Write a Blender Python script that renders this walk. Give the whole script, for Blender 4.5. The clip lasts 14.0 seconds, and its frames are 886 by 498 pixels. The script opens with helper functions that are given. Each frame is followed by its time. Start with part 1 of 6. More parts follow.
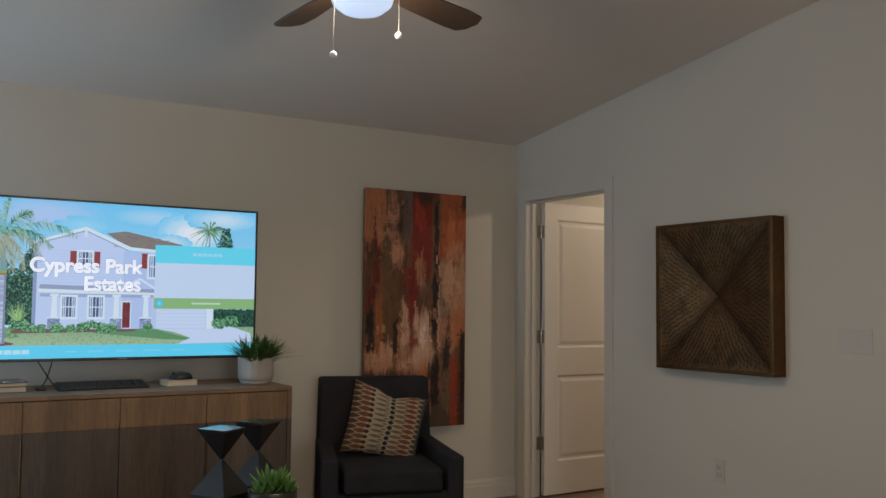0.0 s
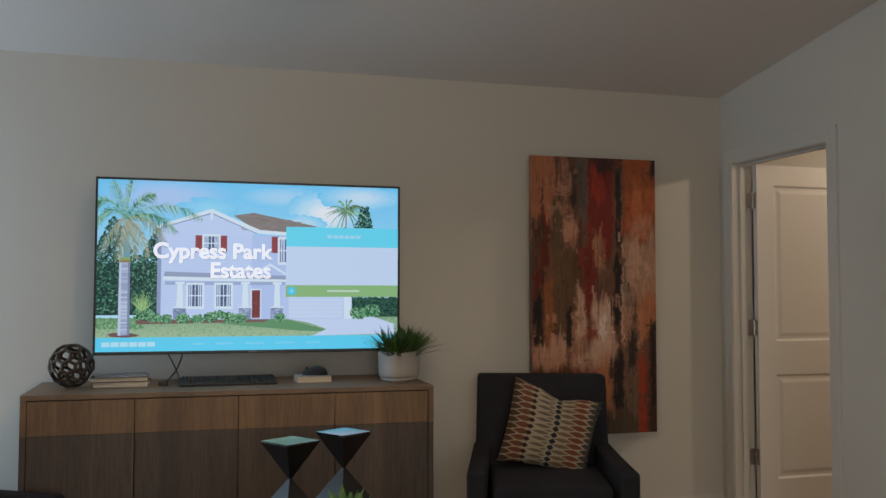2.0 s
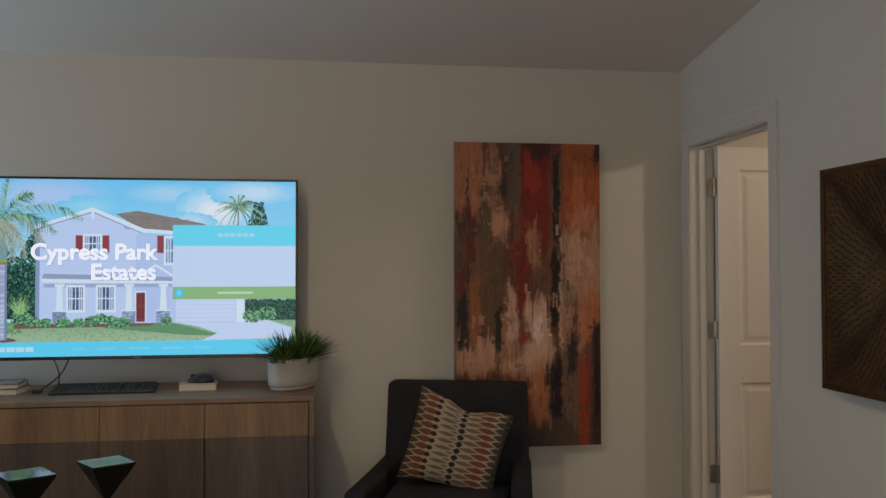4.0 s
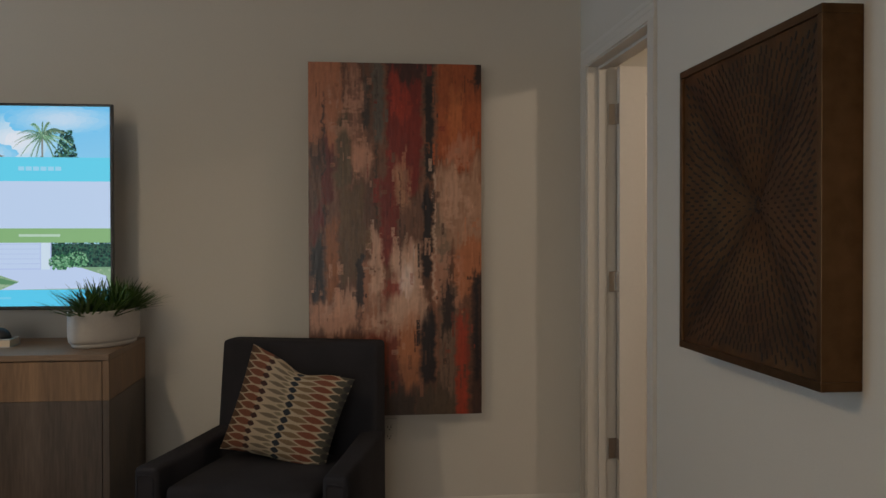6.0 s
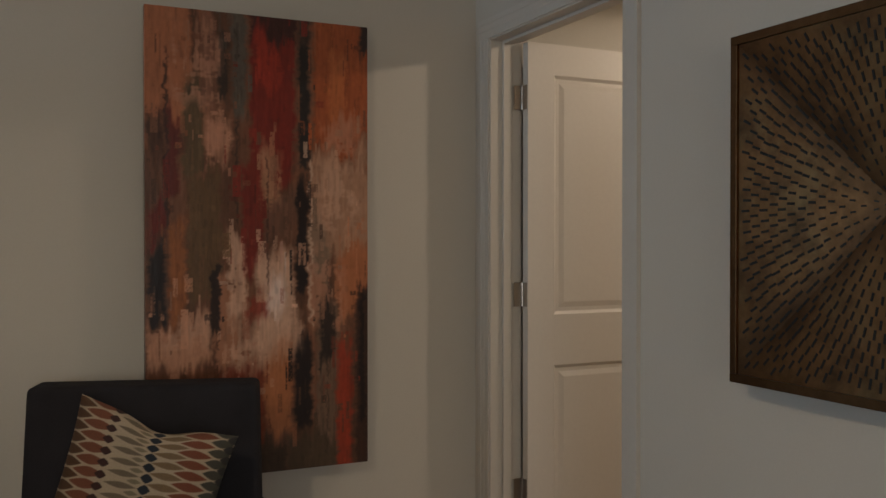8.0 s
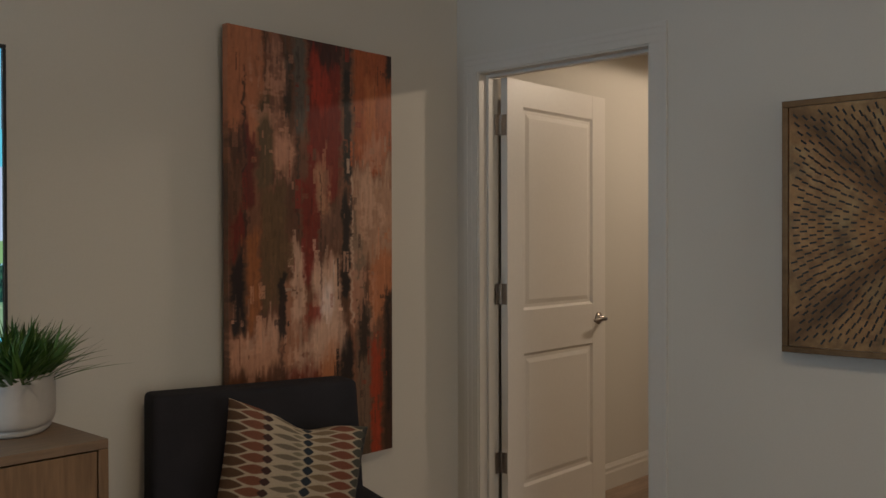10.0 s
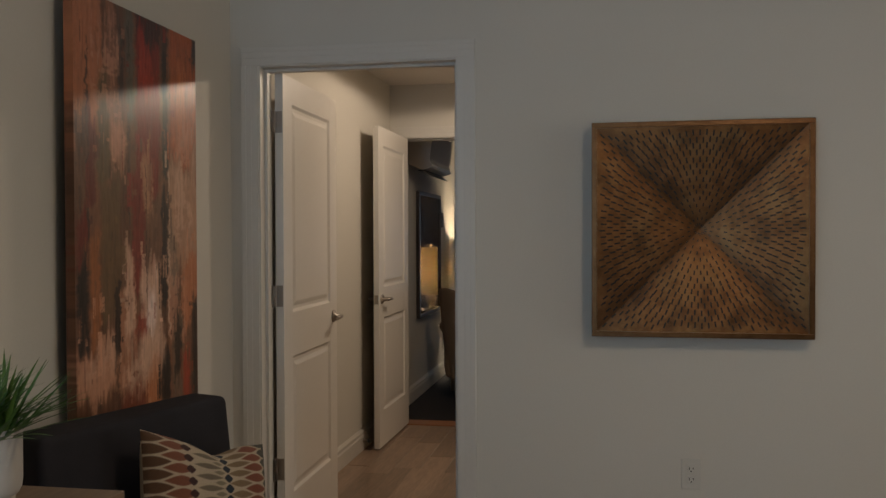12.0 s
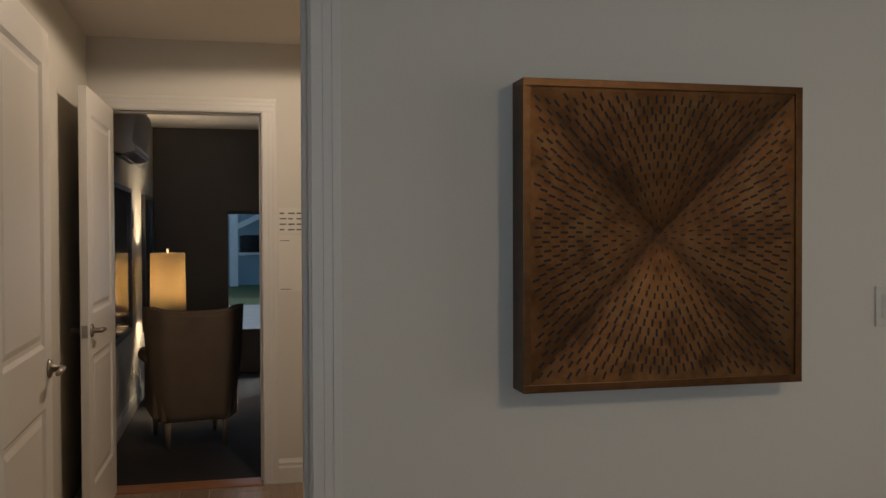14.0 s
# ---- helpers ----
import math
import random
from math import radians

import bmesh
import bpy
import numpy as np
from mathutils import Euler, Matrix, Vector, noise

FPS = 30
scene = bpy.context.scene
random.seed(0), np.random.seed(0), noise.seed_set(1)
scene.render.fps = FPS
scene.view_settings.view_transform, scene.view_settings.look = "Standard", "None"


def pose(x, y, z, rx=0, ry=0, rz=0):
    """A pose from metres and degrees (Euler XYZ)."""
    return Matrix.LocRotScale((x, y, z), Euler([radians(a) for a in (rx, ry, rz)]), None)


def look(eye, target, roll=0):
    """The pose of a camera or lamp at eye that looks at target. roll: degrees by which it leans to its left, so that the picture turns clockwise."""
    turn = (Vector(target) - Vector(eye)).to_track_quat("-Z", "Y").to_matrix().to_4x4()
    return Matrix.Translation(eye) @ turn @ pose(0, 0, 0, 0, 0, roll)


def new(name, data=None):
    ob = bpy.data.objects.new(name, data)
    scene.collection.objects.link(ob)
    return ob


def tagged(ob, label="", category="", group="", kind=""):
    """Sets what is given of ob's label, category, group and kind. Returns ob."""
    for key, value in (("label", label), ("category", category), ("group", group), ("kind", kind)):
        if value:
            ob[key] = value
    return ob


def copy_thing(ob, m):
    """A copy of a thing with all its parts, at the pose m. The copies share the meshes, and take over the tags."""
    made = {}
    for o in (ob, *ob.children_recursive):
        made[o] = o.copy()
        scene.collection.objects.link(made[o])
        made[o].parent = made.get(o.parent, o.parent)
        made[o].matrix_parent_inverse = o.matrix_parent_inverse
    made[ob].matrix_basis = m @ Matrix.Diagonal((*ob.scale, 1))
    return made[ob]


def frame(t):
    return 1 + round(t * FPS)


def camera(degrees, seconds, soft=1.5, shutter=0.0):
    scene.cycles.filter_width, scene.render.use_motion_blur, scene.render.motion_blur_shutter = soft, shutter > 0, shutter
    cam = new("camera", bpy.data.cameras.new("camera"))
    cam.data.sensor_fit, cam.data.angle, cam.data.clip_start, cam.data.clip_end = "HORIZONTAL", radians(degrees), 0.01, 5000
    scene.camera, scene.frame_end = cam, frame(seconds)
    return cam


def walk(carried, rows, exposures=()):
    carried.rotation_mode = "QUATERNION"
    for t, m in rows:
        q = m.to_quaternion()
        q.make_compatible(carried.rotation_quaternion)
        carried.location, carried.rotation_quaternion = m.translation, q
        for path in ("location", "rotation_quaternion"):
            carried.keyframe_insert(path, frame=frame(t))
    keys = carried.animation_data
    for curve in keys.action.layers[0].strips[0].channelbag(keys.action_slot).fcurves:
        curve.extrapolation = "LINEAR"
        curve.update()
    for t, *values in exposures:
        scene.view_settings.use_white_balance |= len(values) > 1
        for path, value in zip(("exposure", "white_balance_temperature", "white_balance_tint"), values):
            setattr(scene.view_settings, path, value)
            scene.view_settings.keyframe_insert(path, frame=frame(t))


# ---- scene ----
cam = camera(52.4, 14.0)
PATH = [
    (0, (1.312, 0.054, 1.301), (2.358, 1.754, 1.427), 0.6),
    (0.5, (1.413, 0.275, 1.279), (2.32, 2.053, 1.399), 0.4),
    (1, (1.589, 0.441, 1.247), (2.338, 2.291, 1.365), 0.3),
    (1.5, (1.852, 0.493, 1.24), (2.478, 2.389, 1.352), 0.2),
    (2, (2.076, 0.542, 1.296), (2.615, 2.466, 1.391), 0.1),
    (2.5, (2.316, 0.61, 1.362), (2.799, 2.548, 1.456), -0.0),
    (3, (2.591, 0.639, 1.402), (3.033, 2.588, 1.495), -0.1),
    (5.5, (3.87, 1.004, 1.338), (3.997, 2.999, 1.313), -0.1),
    (6, (4.02, 1.21, 1.287), (4.231, 3.199, 1.262), -0.1),
    (6.5, (4.003, 1.443, 1.255), (4.3, 3.421, 1.235), 0.0),
    (7, (3.892, 1.691, 1.272), (4.371, 3.633, 1.252), 0.1),
    (7.5, (3.754, 1.937, 1.289), (4.431, 3.819, 1.264), 0.1),
    (8, (3.497, 2.132, 1.298), (4.347, 3.942, 1.277), 0.0),
    (10.5, (1.857, 2.77, 1.33), (3.49, 3.924, 1.307), -0.1),
    (11, (1.62, 3.042, 1.343), (3.407, 3.939, 1.313), -0.1),
    (11.5, (1.504, 3.381, 1.37), (3.408, 3.992, 1.334), -0.3),
    (12, (1.597, 3.669, 1.352), (3.564, 4.028, 1.319), -0.2),
    (12.5, (1.828, 3.93, 1.367), (3.826, 4.023, 1.326), -0.2),
    (13, (2.099, 4.173, 1.365), (4.096, 4.061, 1.33), -0.3),
    (13.5, (2.459, 4.333, 1.381), (4.44, 4.061, 1.344), -0.2),
    (14, (2.83, 4.416, 1.375), (4.781, 3.975, 1.339), -0.2),
]
EXPOSURES = [(0.0, 0.0), (3.0, 0.0), (6.0, 0.0), (8.0, 0.0), (10.5, 0.0), (14.0, 0.0)]
walk(cam, [(t, look(eye, target, roll)) for t, eye, target, roll in PATH], EXPOSURES)

# ---- plan (metres) ----
WX = 5.065       # living room: wall with the door and the metal wall art
WY = 5.18        # living room: wall with the television
X0, Y0 = -0.5, -2.6   # the room's far ends behind the walker
SLOPE, LOW = 0.14, 2.44   # vaulted ceiling: low edge over the television wall
HY = 5.19        # hall and study: long wall
HX = 7.844       # hall: end wall with the second door
SX = 11.93       # study: far wall
SY = 5.225       # study: long wall
D1A, D1B = 4.25, 5.053   # first door opening along y
D2A, D2B = 4.296, 5.10   # second door opening along y
DH = 2.03        # door opening height
WT = 0.12        # wall thickness

# ---- light ----
world = bpy.data.worlds.new("world")
scene.world = world
world.use_nodes = True
wn = world.node_tree.nodes
sky = wn.new("ShaderNodeTexSky")
sky.sky_type = 'NISHITA'
sky.sun_disc = False
sky.sun_elevation = radians(24)
sky.sun_rotation = radians(60)
world.node_tree.links.new(sky.outputs[0], wn["Background"].inputs[0])
wn["Background"].inputs[1].default_value = 0.10


def lamp(name, kind, m, energy, color, size=0.1, size_y=None):
    d = bpy.data.lights.new(name, kind)
    d.energy, d.color = energy, color
    if kind == 'AREA':
        d.shape, d.size, d.size_y = 'RECTANGLE', size, size_y or size
    elif kind == 'SUN':
        d.angle = size
    else:
        d.shadow_soft_size = size
    ob = new(name, d)
    ob.matrix_world = m
    return ob


# daylight through the glazed door in the living room's west wall
lamp("window_daylight", 'AREA', look((X0 + 0.05, 4.55, 1.2), (3, 4.55, 1.2)), 37, (0.54, 0.755, 1.0), 0.75, 1.95)
# fill light added behind the walker, set in an unseen window made for it
lamp("rear_fill", 'AREA', look((2.4, Y0 + 0.05, 1.3), (2.6, 3, 1.25)), 41, (1.0, 0.96, 0.90), 2.3, 1.9)
# warm ceiling lamp of the hall, above the doorway's view
hall = lamp("hall_light", 'SPOT', pose(6.64, 4.05, 2.385), 46, (1.0, 0.805, 0.62), 0.05)
hall.data.spot_size, hall.data.spot_blend = radians(172), 0.1
# globe of the ceiling fan
lamp("fan_light", 'POINT', pose(2.634, 2.74, 2.335), 17, (1.0, 0.795, 0.575), 0.05)
fan_down = lamp("fan_light_down", 'SPOT', pose(2.634, 2.74, 2.325), 28, (1.0, 0.79, 0.565), 0.05)
fan_down.data.spot_size, fan_down.data.spot_blend = radians(178), 0.7
# bulb of the study's table lamp
for bulb_z in (0.89, 1.09):
    lamp("bulb_light", 'POINT', pose(10.53, 4.991, bulb_z), 29, (1.0, 0.80, 0.55), 0.045)
# sky light through the study window
lamp("study_daylight", 'AREA', look((SX - 0.02, 4.05, 1.2), (SX - 3, 4.05, 1.0)), 1.6, (0.62, 0.78, 1.0), 0.8, 1.2)
lamp("sun", 'SUN', look((0, 0, 20), (-9, 5, 11)), 1.0, (1.0, 0.96, 0.9), radians(0.5))


# ---- materials ----
def mat(name, color, rough=0.6, metal=0.0, scale=40.0, vary=0.12, bump=0.0, spec=0.5, big=1.2, stretch=(1, 1, 1), glow=None, coat=0.0):
    m = bpy.data.materials.new(name)
    m.use_nodes = True
    nt = m.node_tree
    n, l = nt.nodes, nt.links
    b = n["Principled BSDF"]
    b.inputs["Roughness"].default_value = rough
    b.inputs["Metallic"].default_value = metal
    b.inputs["Specular IOR Level"].default_value = spec
    b.inputs["Coat Weight"].default_value = coat
    co = n.new("ShaderNodeTexCoord")
    mp = n.new("ShaderNodeMapping")
    mp.inputs["Scale"].default_value = stretch
    l.new(co.outputs["Object"], mp.inputs[0])
    fine = n.new("ShaderNodeTexNoise")
    fine.inputs["Scale"].default_value = scale
    fine.inputs["Detail"].default_value = 5
    l.new(mp.outputs[0], fine.inputs["Vector"])
    wide = n.new("ShaderNodeTexNoise")
    wide.inputs["Scale"].default_value = big
    wide.inputs["Detail"].default_value = 3
    l.new(mp.outputs[0], wide.inputs["Vector"])
    add = n.new("ShaderNodeMath")
    add.operation = 'ADD'
    l.new(fine.outputs[0], add.inputs[0])
    l.new(wide.outputs[0], add.inputs[1])
    rng = n.new("ShaderNodeMapRange")
    rng.inputs["From Min"].default_value, rng.inputs["From Max"].default_value = 0.6, 1.4
    rng.inputs["To Min"].default_value, rng.inputs["To Max"].default_value = 1 - vary, 1 + vary
    l.new(add.outputs[0], rng.inputs[0])
    mul = n.new("ShaderNodeVectorMath")
    mul.operation = 'SCALE'
    mul.inputs[0].default_value = color
    l.new(rng.outputs[0], mul.inputs["Scale"])
    l.new(mul.outputs[0], b.inputs["Base Color"])
    r2 = n.new("ShaderNodeMapRange")
    r2.inputs["To Min"].default_value, r2.inputs["To Max"].default_value = max(0.02, rough - 0.08), min(1, rough + 0.08)
    l.new(wide.outputs[0], r2.inputs[0])
    l.new(r2.outputs[0], b.inputs["Roughness"])
    if bump:
        bp = n.new("ShaderNodeBump")
        bp.inputs["Strength"].default_value = bump
        bp.inputs["Distance"].default_value = 0.002
        l.new(fine.outputs[0], bp.inputs["Height"])
        l.new(bp.outputs[0], b.inputs["Normal"])
    if glow:
        b.inputs["Emission Color"].default_value = (*glow[:3], 1)
        b.inputs["Emission Strength"].default_value = glow[3]
    return m


WALL = mat("wall_paint", (0.57, 0.538, 0.475), 0.75, scale=140, vary=0.025, bump=0.12, spec=0.3, big=0.7)
CEIL = mat("ceiling_paint", (0.70, 0.645, 0.585), 0.85, scale=90, vary=0.03, bump=0.25, spec=0.2, big=0.8)
TRIM = mat("trim_paint", (0.58, 0.548, 0.49), 0.42, scale=60, vary=0.03, bump=0.03, big=2)
DOORP = mat("door_paint", (0.68, 0.64, 0.58), 0.42, scale=60, vary=0.03, bump=0.04, big=2)
DARKWALL = mat("dark_wall_paint", (0.075, 0.067, 0.064), 0.6, scale=120, vary=0.06, bump=0.1)
STUDYFLOOR = mat("dark_carpet", (0.028, 0.026, 0.028), 0.8, scale=260, vary=0.3, bump=0.5, spec=0.2)
GROUT = mat("grout", (0.36, 0.32, 0.28), 0.85, scale=200, vary=0.1, bump=0.2)
NICKEL = mat("satin_nickel", (0.36, 0.32, 0.28), 0.33, metal=1.0, scale=200, vary=0.05)
BLACKP = mat("black_plastic", (0.012, 0.012, 0.013), 0.35, scale=200, vary=0.1)
FABRIC = mat("charcoal_fabric", (0.028, 0.027, 0.031), 0.95, scale=700, vary=0.35, bump=0.6, spec=0.15, big=6)


# ---- mesh helpers ----
def part(name, bm, material, parent=None, label="", smooth=False, m=None):
    me = bpy.data.meshes.new(name)
    bm.normal_update()
    bm.to_mesh(me)
    bm.free()
    for mt in (material if isinstance(material, (list, tuple)) else [material]):
        me.materials.append(mt)
    if smooth:
        for p in me.polygons:
            p.use_smooth = True
    ob = new(name, me)
    if parent is not None:
        ob.parent = parent
    if m is not None:
        ob.matrix_basis = m
    if label:
        ob["label"] = label
    return ob


def empty(name, m, label, category, group=""):
    return tagged(set_pose(new(name), m), label, category, group)


def set_pose(ob, m):
    ob.matrix_basis = m
    return ob


def box(bm, x0, x1, y0, y1, z0, z1, bevel=0.0, seg=2, m=None):
    r = bmesh.ops.create_cube(bm, size=1)
    vs = r["verts"]
    bmesh.ops.transform(bm, verts=vs, matrix=Matrix.Translation(((x0 + x1) / 2, (y0 + y1) / 2, (z0 + z1) / 2)) @ Matrix.Diagonal((x1 - x0, y1 - y0, z1 - z0, 1)))
    if bevel:
        es = list({e for v in vs for e in v.link_edges})
        r = bmesh.ops.bevel(bm, geom=es, offset=bevel, segments=seg, affect='EDGES', profile=0.6)
        vs = list({v for f in r["faces"] for v in f.verts} | {v for v in vs if v.is_valid})
    if m is not None:
        bmesh.ops.transform(bm, verts=[v for v in vs if v.is_valid], matrix=m)
    return bm


def boxes(*specs, bevel=0.0, seg=2):
    bm = bmesh.new()
    for s in specs:
        box(bm, *s, bevel=bevel, seg=seg)
    return bm


def lathe(profile, n=32, m=None):
    bm = bmesh.new()
    rings = []
    for r, z in profile:
        if r < 1e-5:
            rings.append([bm.verts.new((0, 0, z))])
        else:
            rings.append([bm.verts.new((r * math.cos(2 * math.pi * i / n), r * math.sin(2 * math.pi * i / n), z)) for i in range(n)])
    for a, b in zip(rings, rings[1:]):
        for i in range(n):
            j = (i + 1) % n
            if len(a) == 1 and len(b) == 1:
                continue
            if len(a) == 1:
                bm.faces.new((a[0], b[j], b[i]))
            elif len(b) == 1:
                bm.faces.new((a[i], a[j], b[0]))
            else:
                bm.faces.new((a[i], a[j], b[j], b[i]))
    bmesh.ops.recalc_face_normals(bm, faces=bm.faces)
    if m is not None:
        bmesh.ops.transform(bm, verts=bm.verts, matrix=m)
    return bm


def tube(points, radius, n=8, bm=None, closed=False):
    """A round tube along a line of points; radius is a number or one per point."""
    bm = bm or bmesh.new()
    pts = [Vector(p) for p in points]
    rad = radius if isinstance(radius, (list, tuple)) else [radius] * len(pts)
    rings, side = [], None
    k = len(pts)
    for i, p in enumerate(pts):
        a = pts[(i - 1) % k] if closed or i else p
        b = pts[(i + 1) % k] if closed or i < k - 1 else p
        t = (b - a).normalized()
        if side is None:
            side = t.orthogonal().normalized()
        side = (side - t * side.dot(t)).normalized()
        up = t.cross(side)
        rings.append([bm.verts.new(p + rad[i] * (math.cos(2 * math.pi * j / n) * side + math.sin(2 * math.pi * j / n) * up)) for j in range(n)])
    pairs = list(zip(rings, rings[1:])) + ([(rings[-1], rings[0])] if closed else [])
    for a, b in pairs:
        for j in range(n):
            bm.faces.new((a[j], a[(j + 1) % n], b[(j + 1) % n], b[j]))
    if not closed:
        bm.faces.new(rings[0][::-1])
        bm.faces.new(rings[-1])
    return bm


def structure(name, bm, material, label="", m=None):
    return tagged(part(name, bm, material, m=m), label, name.rstrip("_0123456789").split("_")[0], "", "structure")


# ---- structure ----
def roof(y):
    return LOW + SLOPE * (WY - max(y, 0.6))


structure("wall_north", boxes((X0 - WT, WX + WT, WY, WY + WT, -0.02, 2.56)), WALL, "warm white painted wall behind the television")
structure("wall_east", boxes((WX, WX + WT, D1B + 0.02, WY, 0, 3.2), (WX, WX + WT, D1A - 0.02, D1B + 0.02, DH + 0.02, 3.2), (WX, WX + WT, 2.38, D1A - 0.02, 0, 3.2)), WALL, "warm white painted wall with a doorway")
structure("wall_east_return", boxes((WX + WT, WX + 1.6, 2.38, 2.38 + WT, 0, 3.2), (WX + 1.6, WX + 1.72, Y0, 2.5, 0, 3.2)), WALL, "warm white painted wall turning into a side passage")
structure("wall_west", boxes((X0 - WT, X0, Y0, 4.10, 0, 3.2), (X0 - WT, X0, 5.0, WY, 0, 3.2), (X0 - WT, X0, 4.10, 5.0, 2.2, 3.2)), WALL, "warm white painted wall with a wide glazed opening")
# the wide opening here is added for the rear fill light
structure("wall_south", boxes((X0 - WT, 1.2, Y0 - WT, Y0, 0, 3.2), (3.6, WX + 1.72, Y0 - WT, Y0, 0, 3.2), (1.2, 3.6, Y0 - WT, Y0, 2.3, 3.2), (1.2, 3.6, Y0 - WT, Y0, 0, 0.3)), WALL, "warm white painted wall with a window opening added for fill light")


def vault():
    bm = bmesh.new()
    ys = [WY + WT, 0.6, Y0 - WT]
    zs = [LOW - SLOPE * WT, roof(0.6), roof(0.6)]
    low = [[bm.verts.new((x, y, z)) for x in (X0 - WT, WX + 1.72)] for y, z in zip(ys, zs)]
    top = [[bm.verts.new((x, y, z + 0.1)) for x in (X0 - WT, WX + 1.72)] for y, z in zip(ys, zs)]
    for a in (low, top):
        for i in range(2):
            bm.faces.new((a[i][0], a[i][1], a[i + 1][1], a[i + 1][0]))
    for i in range(2):
        for k in (0, 1):
            bm.faces.new((low[i][k], low[i + 1][k], top[i + 1][k], top[i][k]))
    for i in (0, 2):
        bm.faces.new((low[i][0], low[i][1], top[i][1], top[i][0]))
    bmesh.ops.recalc_face_normals(bm, faces=bm.faces)
    return bm


structure("ceiling_living", vault(), CEIL, "vaulted matt ceiling rising from the television wall")
structure("floor_living", boxes((X0, WX + 1.6, Y0, WY, -0.06, -0.003)), GROUT, "wood-look tiled floor bed")

# hall
HS = 3.10        # hall: opposite long wall
structure("wall_hall_north", boxes((WX + WT, HX + 0.0, HY, HY + WT, 0, 2.5)), WALL, "warm white hall wall")
structure("wall_hall_south", boxes((WX + WT, HX, HS - WT, HS, 0, 2.5)), WALL, "warm white hall wall")
structure("wall_hall_end", boxes((HX, HX + WT, HS - WT, D2A - 0.02, 0, 2.5), (HX, HX + WT, D2A - 0.02, D2B + 0.02, DH + 0.02, 2.5), (HX, HX + WT, D2B + 0.02, HY + WT, 0, 2.5)), WALL, "warm white hall end wall with a second doorway")
structure("ceiling_hall", boxes((WX + WT, HX, HS, HY, 2.41, 2.5)), CEIL, "flat white hall ceiling")
structure("floor_hall", boxes((WX, HX + 0.02, HS, HY, -0.06, -0.0028)), GROUT, "wood-look tiled floor bed")

# study beyond the second door
SD = 1.9
structure("wall_study_north", boxes((HX + WT, SX, SY, SY + 0.12, 0, 2.5)), WALL, "pale study wall lit by a table lamp")
structure("wall_study_south", boxes((HX + WT, SX, SD - WT, SD, 0, 2.5)), DARKWALL, "charcoal painted wall")
structure("wall_study_west", boxes((HX + 0.04, HX + WT, SD - WT, HS - WT, 0, 2.5)), DARKWALL, "charcoal painted wall")
WINA, WINB, WINZ0, WINZ1 = 3.51, 4.545, 0.39, 1.60
structure("wall_study_east", boxes((SX, SX + WT, SD - WT, WINA, 0, 2.5), (SX, SX + WT, WINB, SY + 0.12, 0, 2.5), (SX, SX + WT, WINA, WINB, 0, WINZ0), (SX, SX + WT, WINA, WINB, WINZ1, 2.5)), DARKWALL, "charcoal painted wall with a window")
structure("ceiling_study", boxes((HX + WT, SX, SD, SY, 2.40, 2.5)), CEIL, "flat white study ceiling")
structure("floor_study", boxes((HX + 0.02, SX, SD, SY, -0.06, 0.0)), STUDYFLOOR, "dark charcoal carpet floor")



def skirting(name, a, b, side, label="white painted moulded baseboard"):
    """A moulded board from a to b along a wall; side is the way it faces."""
    (ax, ay), (bx, by) = a, b
    d = Vector((bx - ax, by - ay, 0))
    n = Vector((side[0], side[1], 0))
    prof = [(0, 0), (0.016, 0), (0.016, 0.085), (0.012, 0.097), (0.012, 0.112), (0.006, 0.125), (0.003, 0.133), (0, 0.133)]
    bm = bmesh.new()
    ends = [[bm.verts.new(Vector((ax, ay, 0)) + d * k + n * p + Vector((0, 0, z))) for p, z in prof] for k in (0, 1)]
    for j in range(len(prof)):
        q = (j + 1) % len(prof)
        bm.faces.new((ends[0][j], ends[0][q], ends[1][q], ends[1][j]))
    bm.faces.new(ends[0])
    bm.faces.new(ends[1])
    bmesh.ops.recalc_face_normals(bm, faces=bm.faces)
    return structure(name, bm, TRIM, label)


CW = 0.072       # casing width
skirting("baseboard_north", (X0, WY), (WX, WY), (0, -1))
skirting("baseboard_east", (WX, 2.38), (WX, D1A - CW - 0.01), (-1, 0))
skirting("baseboard_hall_north", (WX + WT, HY), (HX, HY), (0, -1))
skirting("baseboard_hall_end", (HX, HS), (HX, D2A - CW - 0.01), (-1, 0))
skirting("baseboard_study_north", (HX + WT, SY), (SX, SY), (0, -1))


